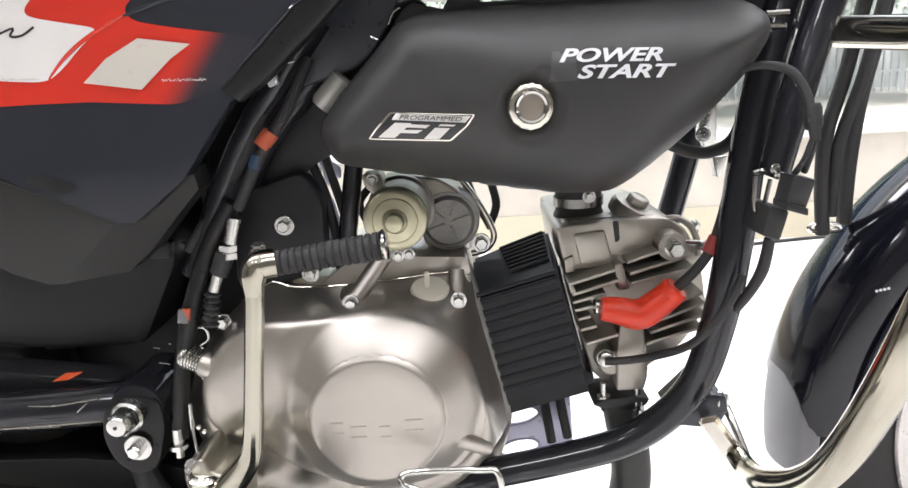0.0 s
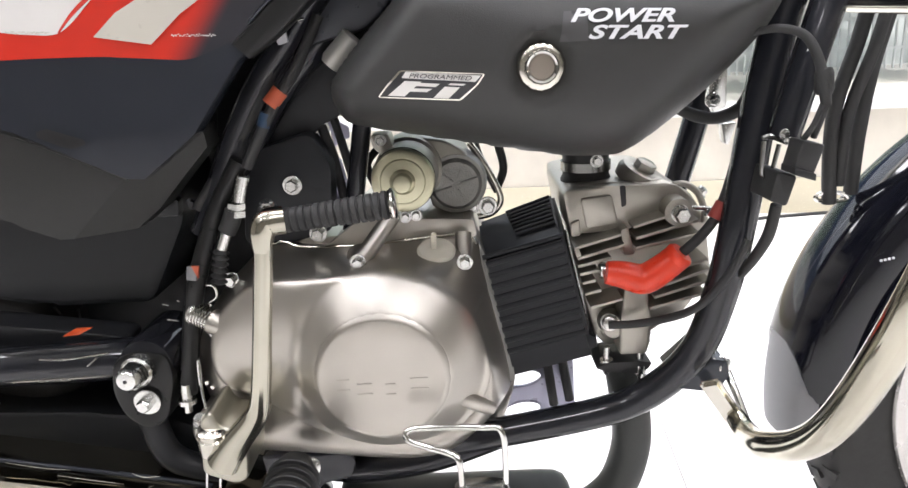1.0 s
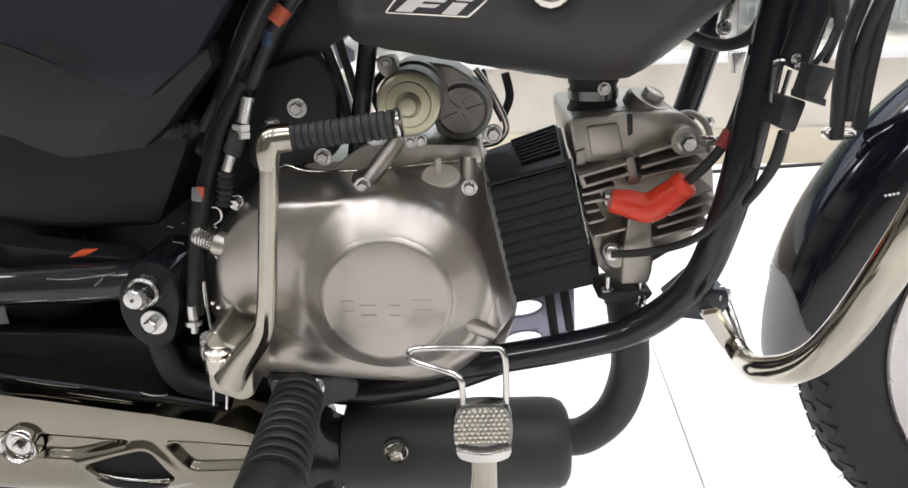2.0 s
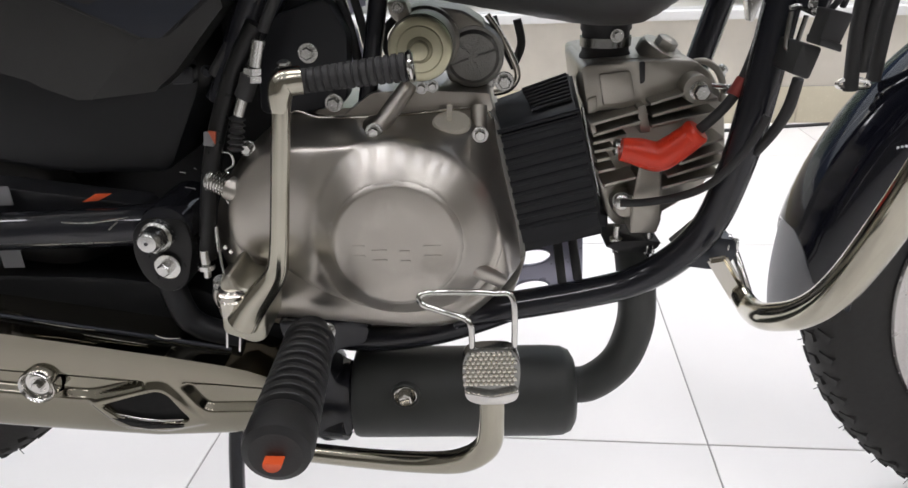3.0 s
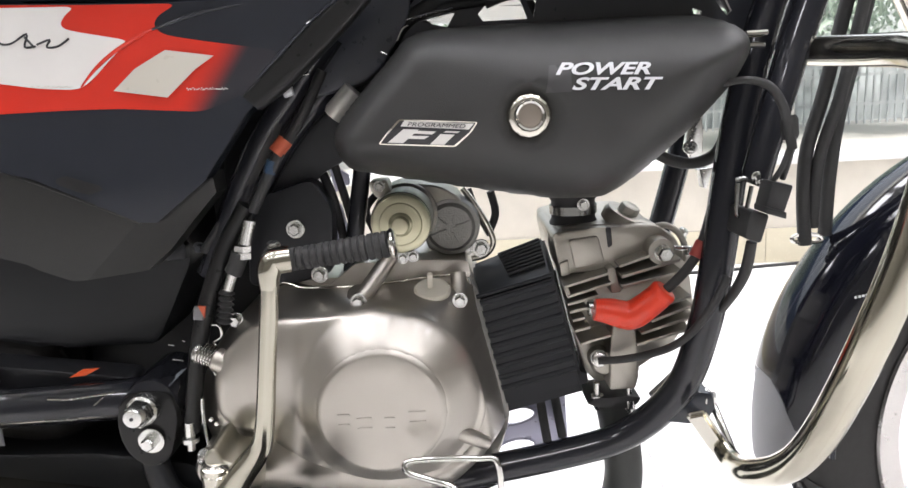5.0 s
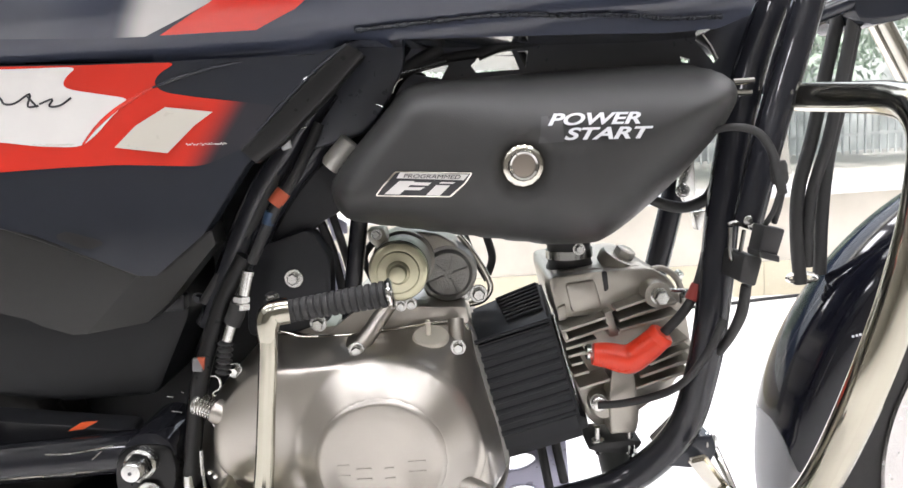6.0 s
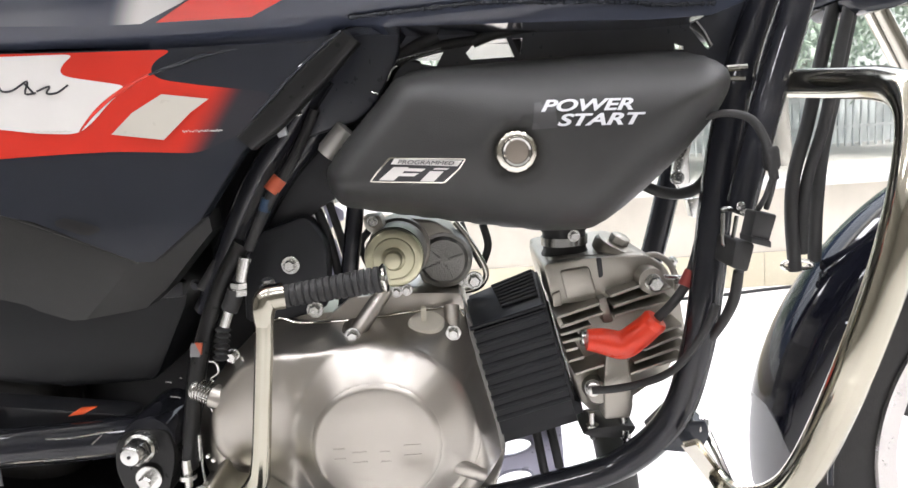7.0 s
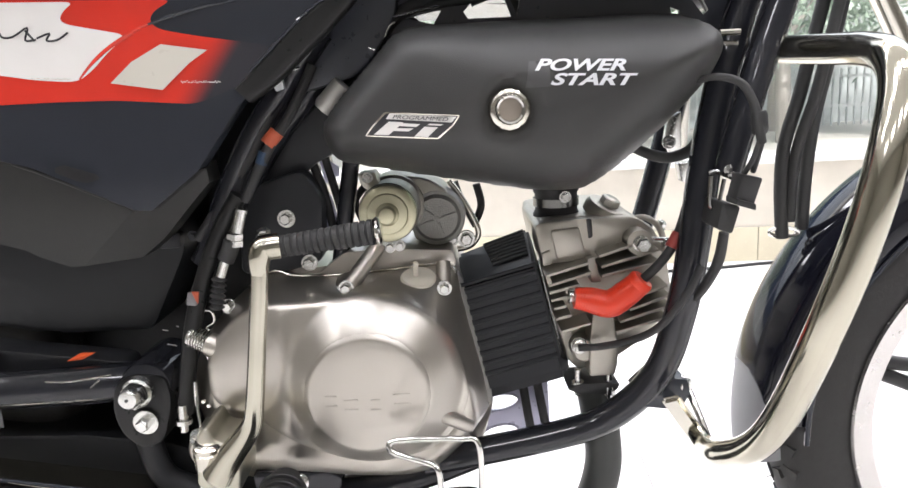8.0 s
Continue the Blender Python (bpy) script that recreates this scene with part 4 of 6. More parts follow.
part("flattened_end", bm, CHROME_SOFT, guard, "flattened bright end of the guard tube", smooth=60)
part("guard_stay", tube([(0.225, -0.15, 0.408), (0.228, -0.17, 0.397), (0.235, -0.19, 0.371)], [0.005, 0.0035, 0.003], 10), CHROME, guard)
part("guard_clamp", prism(rounded([(0.18, 0.396), (0.196, 0.411), (0.207, 0.422), (0.221, 0.42), (0.224, 0.407), (0.216, 0.393), (0.202, 0.393)], 0.004), -0.12, -0.178, 0.004), BLACK_GLOSS, guard, "black steel clamp")
bolt((0.218, -0.17, 0.413), 0.012, guard, axis=(0.9, -0.4, 0))
part("upper_clamp", prism(rounded([(0.294, 0.712), (0.307, 0.714), (0.309, 0.7), (0.301, 0.696)], 0.003), -0.12, -0.155, 0.002), BLACK_GLOSS, guard)

# wheels
STEER = Matrix.Translation((0.675, -0.038, 0.305)) @ pose(0, 0, 0, 0, 0, -3) @ Matrix.Diagonal((1.025, 1, 1.025, 1))


def ring(profile, seg=96, bm=None):
    """A closed (radius, y) profile turned about the axle."""
    bm = bm or bmesh.new()
    rings = [[bm.verts.new((math.cos(a) * r, y, math.sin(a) * r)) for r, y in profile] for a in (2 * math.pi * i / seg for i in range(seg))]
    m = len(profile)
    for i in range(seg):
        for j in range(m):
            bm.faces.new((rings[i][j], rings[i][(j + 1) % m], rings[(i + 1) % seg][(j + 1) % m], rings[(i + 1) % seg][j]))
    return bm


def placed(name, bm, material, parent, m, label="", kind=""):
    bm.transform(m)
    return part(name, bm, material, parent, label, kind=kind)


def wheel(m, name, lugs):
    w = placed(name, ring([(0.214, -0.027), (0.232, -0.034), (0.262, -0.040), (0.280, -0.038), (0.292, -0.030), (0.298, -0.016), (0.300, 0), (0.298, 0.016), (0.292, 0.030), (0.280, 0.038), (0.262, 0.040), (0.232, 0.034), (0.214, 0.027)], 120), TYRE, bike, m, "black treaded tyre")
    placed("rim", ring([(0.223, -0.036), (0.225, -0.033), (0.219, -0.027), (0.208, -0.024), (0.200, -0.012), (0.200, 0.012), (0.208, 0.024), (0.219, 0.027), (0.225, 0.033), (0.223, 0.036), (0.201, 0.030), (0.192, 0.014), (0.192, -0.014), (0.201, -0.030)], 120), ALLOY, w, m, "pale silver rim")
    bm = bmesh.new()
    for k in range(lugs):
        a = 360 * k / lugs
        for side in (-1, 1):
            for tilt, off, yy in ((24, 0.0, 0.028), (-18, 1.6, 0.012)):
                q = pose(0, 0, 0, 0, -(a + off + (1.9 if side > 0 else 0)), 0) @ Matrix.Translation((0.2965 if yy < 0.02 else 0.289, side * yy, 0)) @ pose(0, 0, 0, tilt * side, 0, side * (34 if yy > 0.02 else 8))
                b2 = bmesh.new()
                bmesh.ops.create_cube(b2, size=1, matrix=q @ Matrix.Diagonal((0.0085, 0.0175, 0.0098, 1)))
                me = bpy.data.meshes.new("tmp")
                b2.to_mesh(me)
                b2.free()
                bm.from_mesh(me)
                bpy.data.meshes.remove(me)
    bm.transform(m)
    part("tread", bm, TYRE, w, "raised tread blocks", smooth=0, kind="stuff")
    bm = bmesh.new()
    for k in range(60):
        a = 2 * math.pi * k / 60 + 0.03 * math.sin(k * 7)
        y = 0.012 if k % 2 else -0.02
        p = Vector((math.cos(a) * 0.297, y, math.sin(a) * 0.297))
        tube([p, p * 1.004 + Vector((0, 0, 0)), p + Vector((math.cos(a), 0, math.sin(a))) * 0.009], 0.0005, 4, 1, bm)
    bm.transform(m)
    part("moulding_hairs", bm, TYRE, w, "fine rubber moulding hairs", kind="stuff")
    for k in range(5):
        for s in (-7, 7):
            b2 = tube([(0.035, 0, 0.026 * s / 7), (0.12, -0.006, 0.015 * s / 7), (0.205, -0.004, 0.005 * s / 7)], [0.011, 0.008, 0.008], 10, 5)
            b2.transform(pose(0, 0, 0, 0, 72 * k + 52, 0))
            placed("spoke", b2, BLACK_SATIN, w, m, "black cast spoke")
    placed("hub", lathe((0, -0.06, 0), (0, 1, 0), [(0, 0.03), (0.01, 0.055), (0.11, 0.055), (0.12, 0.03)], 40), BLACK_SATIN, w, m)
    return w


front = wheel(STEER, "front_wheel", 64)
rear = wheel(pose(-0.678, YC, 0.394), "rear_wheel", 64)


def fender_arc(a0, a1, rad, half, sag, m, n=48, taper=0.0, skirt=0.0):
    bm = bmesh.new()
    base = [(math.sin(a) ** 1 if abs(a) < 1.4 else math.copysign(1.0, a), 0.62 * (math.cos(a) - 1) if abs(a) < 1.4 else -1.0) for a in (-1.57, -1.35, -1.1, -0.85, -0.6, -0.35, -0.12, 0.12, 0.35, 0.6, 0.85, 1.1, 1.35, 1.57)]
    rows = []
    for i in range(n + 1):
        f = i / n
        a = radians(a0 + (a1 - a0) * f)
        h = half * (1 - taper * f)
        prof = [(y * h, s * sag) for y, s in base]
        prof += [(y * 0.96, s - 0.003) for y, s in reversed(prof)]
        row = []
        for y, s in prof:
            b = a + radians(skirt) * f ** 8 * ease(-s / sag * 2)
            row.append(bm.verts.new((math.cos(b) * (rad + s), y, math.sin(b) * (rad + s))))
        rows.append(row)
    m2 = len(rows[0])
    for i in range(n):
        for j in range(m2):
            bm.faces.new((rows[i][j], rows[i][(j + 1) % m2], rows[i + 1][(j + 1) % m2], rows[i + 1][j]))
    bm.faces.new(rows[0])
    bm.faces.new(rows[-1])
    bm.transform(m)
    return bm


fender = part("front_fender", fender_arc(40, 169, 0.340, 0.057, 0.06, STEER, skirt=9), FENDER, bike, "glossy black front mudguard")
part("mudflap", fender_arc(164, 187, 0.3365, 0.047, 0.032, STEER, 20, 0.15), FLAP, fender, "grey plastic mudflap")
part("fender_bead", tube([STEER @ Vector((math.cos(a) * 0.282, -0.0585, math.sin(a) * 0.282)) for a in (radians(50 + 6 * k) for k in range(23))], 0.003, 8, 2), BLACK_GLOSS, fender)
ms = Vector((0.388, -0.098, 0.473))
for k in range(4):
    part("mark", box(ms + Vector((0.0036 * k, 0, 0.0006 * k)), (0.0022, 0.0012, 0.0022), 0.0002), LETTER_WHITE, fender)

# exhaust
CH0 = Vector((-0.122, -0.135, 0.243))
cl = Vector((0.097, -0.135, 0.241)) - CH0
chamber = part("exhaust_chamber", lathe(CH0, cl, [(0, 0.040), (0.001, 0.0432), (0.004, 0.0446), (0.010, 0.0450), (0.190, 0.0450), (0.205, 0.0440), (0.213, 0.0405), (0.2175, 0.033), (0.2185, 0.020)], 56), EXHAUST, bike, "matte black exhaust chamber")
pipe = part("exhaust_pipe", tube([(0.08, -0.13, 0.246), (0.111, -0.13, 0.245), (0.141, -0.128, 0.269), (0.155, -0.125, 0.309), (0.154, -0.125, 0.35), (0.147, -0.125, 0.399)], 0.0182, 20), EXHAUST, bike, "matte black exhaust pipe")
cs = Vector((-0.068, -0.1785, 0.268))
part("shield_ring", lathe(cs, (0, -1, 0), [(-0.004, 0.0135), (0.001, 0.0135), (0.002, 0.0125), (0.0, 0.0105)], 32), EXHAUST, chamber)
bolt(cs, 0.0135, chamber, material=CHROME, flange=1.6)
part("port_flange", prism(rounded([(0.118, 0.402), (0.128, 0.406), (0.156, 0.407), (0.168, 0.405), (0.165, 0.399), (0.154, 0.395), (0.129, 0.397)], 0.002), -0.1, -0.145, 0.002), BLACK_SATIN, pipe, "black exhaust flange")
for q in ((0.158, -0.14, 0.402), (0.129, -0.138, 0.407)):
    part("stud", lathe(q, (0, 0, -1), [(-0.012, 0.003), (0.0, 0.003), (0.0, 0.006), (0.008, 0.006), (0.009, 0.004), (0.014, 0.003)], 10), ZINC, pipe)
# muffler with its chrome shield
MTOP = [(-0.649, 0.391), (-0.537, 0.373), (-0.435, 0.3555), (-0.358, 0.341), (-0.28, 0.326), (-0.228, 0.315), (-0.207, 0.309), (-0.185, 0.300), (-0.165, 0.290)]
MBOT = [(-0.696, 0.274), (-0.575, 0.258), (-0.465, 0.245), (-0.381, 0.236), (-0.308, 0.229), (-0.229, 0.231), (-0.21, 0.236), (-0.185, 0.242), (-0.165, 0.248)]
CHANNEL = (rounded([(-0.70, 0.352), (-0.485, 0.322), (-0.38, 0.3095), (-0.34, 0.3045), (-0.300, 0.2995), (-0.318, 0.2945), (-0.357, 0.2865), (-0.44, 0.297), (-0.70, 0.336)], 0.01, 6), rounded([(-0.270, 0.2985), (-0.238, 0.2955), (-0.14, 0.283), (-0.14, 0.270), (-0.249, 0.270), (-0.256, 0.277), (-0.263, 0.288)], 0.006, 5))


def along(line, x):
    """Height of a line of (x, z) at x."""
    for (x0, z0), (x1, z1) in zip(line, line[1:]):
        if x <= x1:
            return z0 + (z1 - z0) * (x - x0) / (x1 - x0)
    return line[-1][1]


VENT = rounded([(-0.349, 0.279), (-0.314, 0.289), (-0.292, 0.294), (-0.282, 0.29), (-0.265, 0.261), (-0.271, 0.256), (-0.305, 0.255), (-0.333, 0.262)], 0.006, 4)


FRAME = rounded([(-0.357, 0.283), (-0.315, 0.295), (-0.294, 0.299), (-0.284, 0.298), (-0.273, 0.286), (-0.261, 0.268), (-0.251, 0.254), (-0.295, 0.243), (-0.334, 0.249)], 0.006, 4)


def muf_y(x, z):
    a, b = along(MTOP, x), along(MBOT, x)
    t = max(-1.0, min(1.0, (2 * z - a - b) / (a - b + 1e-6)))
    y = -0.199 + (0.013 * t * t if t < 0 else 0.004 * t * t) + (0.006 * t ** 14 if t < 0 else 0.0)
    y += 0.0075 * max(ease((inside(c, x, z) + 0.0035) / 0.008) for c in CHANNEL)
    y -= 0.0030 * ease((inside(FRAME, x, z) + 0.004) / 0.008)
    return y + 0.010 * ease((inside(VENT, x, z) - 0.0005) / 0.004)


def strip_sheet(top, bottom, depth_at, back, nu=150, nv=56):
    """A surface between two lines, its rows following both."""
    bm = bmesh.new()
    x0, x1 = max(top[0][0], bottom[0][0]), min(top[-1][0], bottom[-1][0])
    rows = []
    for i in range(nu + 1):
        x = x0 + (x1 - x0) * i / nu
        a, b = along(top, x), along(bottom, x)
        row = [bm.verts.new((x, back, a))]
        for j in range(nv + 1):
            z = a + (b - a) * (0.5 - 0.5 * math.cos(math.pi * j / nv))
            row.append(bm.verts.new((x, depth_at(x, z), z)))
        rows.append(row + [bm.verts.new((x, back, b))])
    for i in range(nu):
        for j in range(len(rows[0]) - 1):
            bm.faces.new((rows[i][j], rows[i][j + 1], rows[i + 1][j + 1], rows[i + 1][j]))
    bm.faces.new(rows[-1])
    return bm


muffler = part("muffler", strip_sheet(MTOP, MBOT, muf_y, -0.09, 330, 110), MUFFLER, bike, "polished chrome muffler shield", smooth=60)
# two dark sheets paint the shade in the vent and the slit below
part("vent_shade", sheet(VENT, lambda x, z: -0.1952, 0.05), RECESS_SHADE, muffler, "dark sheet painting the shade in the triangular vent opening")
part("vent_shadow_gap", sheet([(-0.339, 0.265), (-0.31, 0.2585), (-0.273, 0.2535), (-0.276, 0.251), (-0.308, 0.2495), (-0.324, 0.2535)], lambda x, z: muf_y(x, z) - 0.0014, 0.0025), RECESS_SHADE, muffler, "dark sheet painting the shade of a slit under the vent")
part("vent_lip", tube([(-0.338, -0.1975, 0.2675), (-0.314, -0.1985, 0.2615), (-0.295, -0.1985, 0.2590), (-0.274, -0.1975, 0.2590)], [0.0008, 0.0014, 0.0014, 0.0008], 10), CHROME, muffler)
# gloss bead added along the top edge to draw a highlight line
part("highlight_bead", tube([(x, -0.17, z + 0.002) for x, z in MTOP[:6]], 0.0022, 8, 4), BLACK_GLOSS, muffler)
mb = (-0.3965, -0.205, 0.3035)
part("shield_washer", lathe(mb, (0, -1, 0), [(-0.010, 0.0168), (0.001, 0.0168), (0.0030, 0.0157), (0.0015, 0.0139), (-0.004, 0.0128), (-0.005, 0.0104), (-0.002, 0.0095), (-0.002, 0.005)], 36), CHROME, muffler, "chrome cup washer")
bolt(Vector(mb) + Vector((0, 0.003, 0)), 0.0095, muffler, material=CHROME)
# foot peg
PB, PT = Vector((-0.141, -0.205, 0.354)), Vector((-0.1345, -0.352, 0.352))
pd = PT - PB
pl = pd.length
prof = [(0, 0.0165)]
for k in range(10):
    s = pl * (0.08 + 0.075 * k)
    prof += [(s, 0.0160 + 0.0003 * k), (s + pl * 0.010, 0.0205 + 0.0003 * k), (s + pl * 0.016, 0.0212 + 0.0003 * k), (s + pl * 0.044, 0.0212 + 0.0003 * k), (s + pl * 0.050, 0.0205 + 0.0003 * k), (s + pl * 0.058, 0.0160 + 0.0003 * k)]
prof += [(pl * 0.845, 0.0226), (pl * 0.87, 0.0242), (pl * 1.00, 0.0246), (pl * 1.04, 0.0232), (pl * 1.06, 0.018)]
peg = part("foot_peg", lathe(PB, pd, prof, 40), PEG, bike, "black ribbed rubber foot peg", smooth=25)
part("stand_pivot", prism([(-0.152, 0.312), (-0.141, 0.311), (-0.141, 0.274), (-0.137, 0.265), (-0.139, 0.19), (-0.166, 0.187)], -0.10, -0.14, 0.003), FRAME_BLACK, bike, "black centre stand pivot plate")
part("reflector", prism(rounded([(-0.141, 0.3525), (-0.1275, 0.3515), (-0.129, 0.3480), (-0.1315, 0.3455), (-0.135, 0.3445), (-0.1385, 0.3455), (-0.141, 0.3485)], 0.001), -0.358, -0.3690, 0.0005), ORANGE, peg, "orange reflector in the peg end")
part("peg_bracket", prism(rounded([(-0.18, 0.349), (-0.111, 0.351), (-0.096, 0.34), (-0.101, 0.322), (-0.128, 0.316), (-0.138, 0.300), (-0.133, 0.281), (-0.121, 0.276), (-0.121, 0.225), (-0.130, 0.214), (-0.152, 0.211), (-0.167, 0.229)], 0.006), -0.13, -0.175, 0.004), FRAME_BLACK, bike, "black foot peg bracket")
part("peg_pin", lathe((-0.129, -0.205, 0.355), (0.2, -1, 0.2), [(0, 0.008), (0.003, 0.008), (0.004, 0.006)], 20), ZINC, peg)
# centre stand leg
part("stand_leg", tube([(-0.237, -0.1, 0.28), (-0.258, -0.12, 0.192), (-0.274, -0.13, 0.055)], 0.0085), FRAME_BLACK, bike, "black centre stand leg")
part("stand_foot", tube([(-0.162, -0.16, 0.221), (-0.128, -0.17, 0.225)], 0.012), FRAME_BLACK, bike)

# brake pedal
arm = part("brake_pedal", tube([(0.011, -0.262, 0.331), (0.011, -0.262, 0.303), (0.007, -0.26, 0.275), (-0.013, -0.25, 0.252), (-0.044, -0.235, 0.237), (-0.098, -0.22, 0.229), (-0.167, -0.2, 0.222)], [0.0105, 0.0105, 0.011, 0.0105, 0.0095, 0.009, 0.009], 18), GUARD, bike, "chromed brake pedal arm")
PAD = [tuple(p) for p in crom([(-0.002, 0.376), (0.024, 0.376), (0.032, 0.367), (0.034, 0.351), (0.031, 0.335), (0.02, 0.329), (0.003, 0.328), (-0.009, 0.335), (-0.012, 0.352), (-0.01, 0.368)], 4, True)]
pad = part("pedal_pad", prism(PAD, -0.262, -0.272, 0.003), PAD_STEEL, arm, "chrome pedal pad with a studded face")
part("pad_lip", prism(rounded([(-0.011, 0.340), (0.011, 0.335), (0.033, 0.340), (0.031, 0.331), (0.021, 0.327), (0.002, 0.327), (-0.008, 0.331)], 0.004), -0.258, -0.276, 0.003), CHROME, arm)
bm = bmesh.new()
(px0, pz0), (px1, pz1) = [(-0.009, 0.343), (0.031, 0.374)]
for i in range(10):
    for j in range(8):
        c = Vector((px0 + (px1 - px0) * (i + 0.5 * (j % 2)) / 10, -0.2715, pz0 + (pz1 - pz0) * (j + 0.3) / 8))
        if inside(PAD, c.x, c.z) > 0.002:
            lathe(c, (0, -1, 0), [(0, 0.0024), (0.0012, 0.0019), (0.0020, 0.0008)], 8, bm)
part("studs", bm, CHROME_SOFT, arm, "small raised grip studs", smooth=0, kind="stuff")
part("toe_wire", tube([(-0.003, -0.268, 0.375), (-0.004, -0.268, 0.394), (-0.009, -0.265, 0.399), (-0.026, -0.262, 0.404), (-0.04, -0.26, 0.409), (-0.041, -0.258, 0.416), (-0.026, -0.255, 0.416), (0.013, -0.258, 0.416), (0.028, -0.262, 0.413), (0.029, -0.266, 0.374)], 0.0024, 10, 7), CHROME, arm, "bent chrome toe wire")

# lower bracket with oval holes
def holed(outline, holes, y0, y1):
    """A flat plate with real openings."""
    b2 = bmesh.new()
    for loop in [outline] + holes:
        vs = [b2.verts.new((x, y0, z)) for x, z in loop]
        for k in range(len(vs)):
            b2.edges.new((vs[k], vs[(k + 1) % len(vs)]))
    bmesh.ops.triangle_fill(b2, edges=b2.edges[:], use_beauty=True)
    ext = bmesh.ops.extrude_face_region(b2, geom=b2.faces[:])
    for g in ext["geom"]:
        if isinstance(g, bmesh.types.BMVert):
            g.co.y = y1
    return b2


def oval(c, a, b, n=24):
    return [(c[0] + a * math.cos(t), c[2] + b * math.sin(t) + 0.12 * a * math.cos(t)) for t in (2 * math.pi * k / n for k in range(n))]


OV = ((0.057, -0.09, 0.368), (0.056, -0.09, 0.334))
# glossy black plate; its pale lavender reflection is painted as base colour
plate = part("lower_bracket", holed(rounded([(0.026, 0.379), (0.073, 0.393), (0.106, 0.396), (0.108, 0.338), (0.029, 0.315)], 0.003), [oval(OV[0], 0.0185, 0.0085), oval(OV[1], 0.0195, 0.0085)], -0.088, -0.0915), BRACKET, bike, "black bracket plate with oval holes, its blue grey reflection painted in", smooth=30)
for c in OV:
    part("oval_rim", tube([(x, -0.0915, z) for x, z in oval(c, 0.019, 0.009)], 0.0012, 8, 1, closed=True), BRACKET, plate)
for q in ([(0.079, -0.11, 0.395), (0.085, -0.11, 0.349)], [(0.093, -0.11, 0.398), (0.1, -0.11, 0.353)]):
    part("rubber_post", tube(q, 0.0045, 12, 1), RUBBER, plate)

# swing arm and pivot
swing = part("swing_arm", tube([(-0.66, -0.148, 0.428), (-0.50, -0.148, 0.431), (-0.36, -0.150, 0.434), (-0.285, -0.150, 0.436), (-0.262, -0.148, 0.434)], [0.0175, 0.0175, 0.018, 0.019, 0.016], 28, 8), FRAME_BLACK, bike, "black painted tubular swing arm")
part("pivot_sleeve", lathe((-0.268, -0.10, 0.436), (0, -1, 0), [(0, 0.024), (0.064, 0.024), (0.068, 0.0225), (0.070, 0.018)], 36), FRAME_BLACK, swing)
pivot = part("pivot_plate", prism(rounded([(-0.296, 0.441), (-0.278, 0.452), (-0.247, 0.448), (-0.244, 0.423), (-0.256, 0.384), (-0.276, 0.376), (-0.294, 0.391), (-0.3, 0.414)], 0.01), -0.12, -0.172, 0.004), TRIM, bike, "black painted pivot plate")
part("pivot_washer", lathe((-0.271, -0.178, 0.436), (0, -1, 0), [(-0.008, 0.0135), (0.003, 0.0135), (0.005, 0.0115)], 32), ZINC, pivot)
part("pivot_nut", lathe((-0.27, -0.185, 0.437), (0, -1, 0), [(0, 0.0118), (0.008, 0.0118), (0.010, 0.0102)], 6), ZINC, pivot)
part("pivot_cap", lathe((-0.267, -0.196, 0.441), (0, -1, 0), [(0, 0.0095), (0.008, 0.0095), (0.011, 0.0075), (0.0115, 0.004)], 24), ZINC, pivot, "bright domed axle end")
# black stub that paints the dark of the pin hole
part("pin_hole_shade", lathe((-0.267, -0.206, 0.441), (-0.3, -1, 0), [(0, 0.0016), (0.0022, 0.0015)], 12), INK_SHADE, pivot)
bolt((-0.269, -0.175, 0.406), 0.0122, pivot, flange=1.9, height=0.9)
part("peg_stay", tube([(-0.282, -0.15, 0.386), (-0.269, -0.15, 0.337), (-0.222, -0.15, 0.317)], 0.012), BLACK_DULL, bike, "black foot peg stay")
part("chain_guard", prism(rounded([(-0.644, 0.491), (-0.427, 0.468), (-0.299, 0.448), (-0.302, 0.434), (-0.434, 0.445), (-0.659, 0.458)], 0.008), -0.10, -0.132, 0.002), BLACK_DULL, bike, "dull black guard over the swing arm")
part("orange_tag", prism(rounded([(-0.348, 0.457), (-0.335, 0.464), (-0.32, 0.464), (-0.333, 0.458)], 0.001), -0.143, -0.1455, 0.0004), ORANGE, bike, "orange tape tag")
for q, w in (((-0.431, -0.14, 0.401), 0.02), ((-0.421, -0.14, 0.463), 0.014)):
    part("label_tag", box(q, (w, 0.001, 0.018), 0.0004), FLAP, bike, "grey paper tag")
# inner rear mudguard and battery box close the dark space behind the engine
part("inner_mudguard", prism(rounded([(-0.732, 0.83), (-0.143, 0.808), (-0.171, 0.585), (-0.19, 0.53), (-0.204, 0.446), (-0.219, 0.361), (-0.252, 0.268), (-1.022, 0.288)], 0.02), 0.02, -0.03, 0.01), DEEP, bike, "black plastic inner mudguard")
part("battery_box", prism(rounded([(-0.414, 0.611), (-0.237, 0.61), (-0.237, 0.55), (-0.279, 0.471), (-0.378, 0.474), (-0.451, 0.487)], 0.012), -0.03, -0.11, 0.006), DEEP, bike, "black plastic battery box")
part("box_lid", prism(rounded([(-0.261, 0.568), (-0.238, 0.569), (-0.239, 0.553), (-0.26, 0.553)], 0.004), -0.10, -0.118, 0.002), BLACK_DULL, bike)
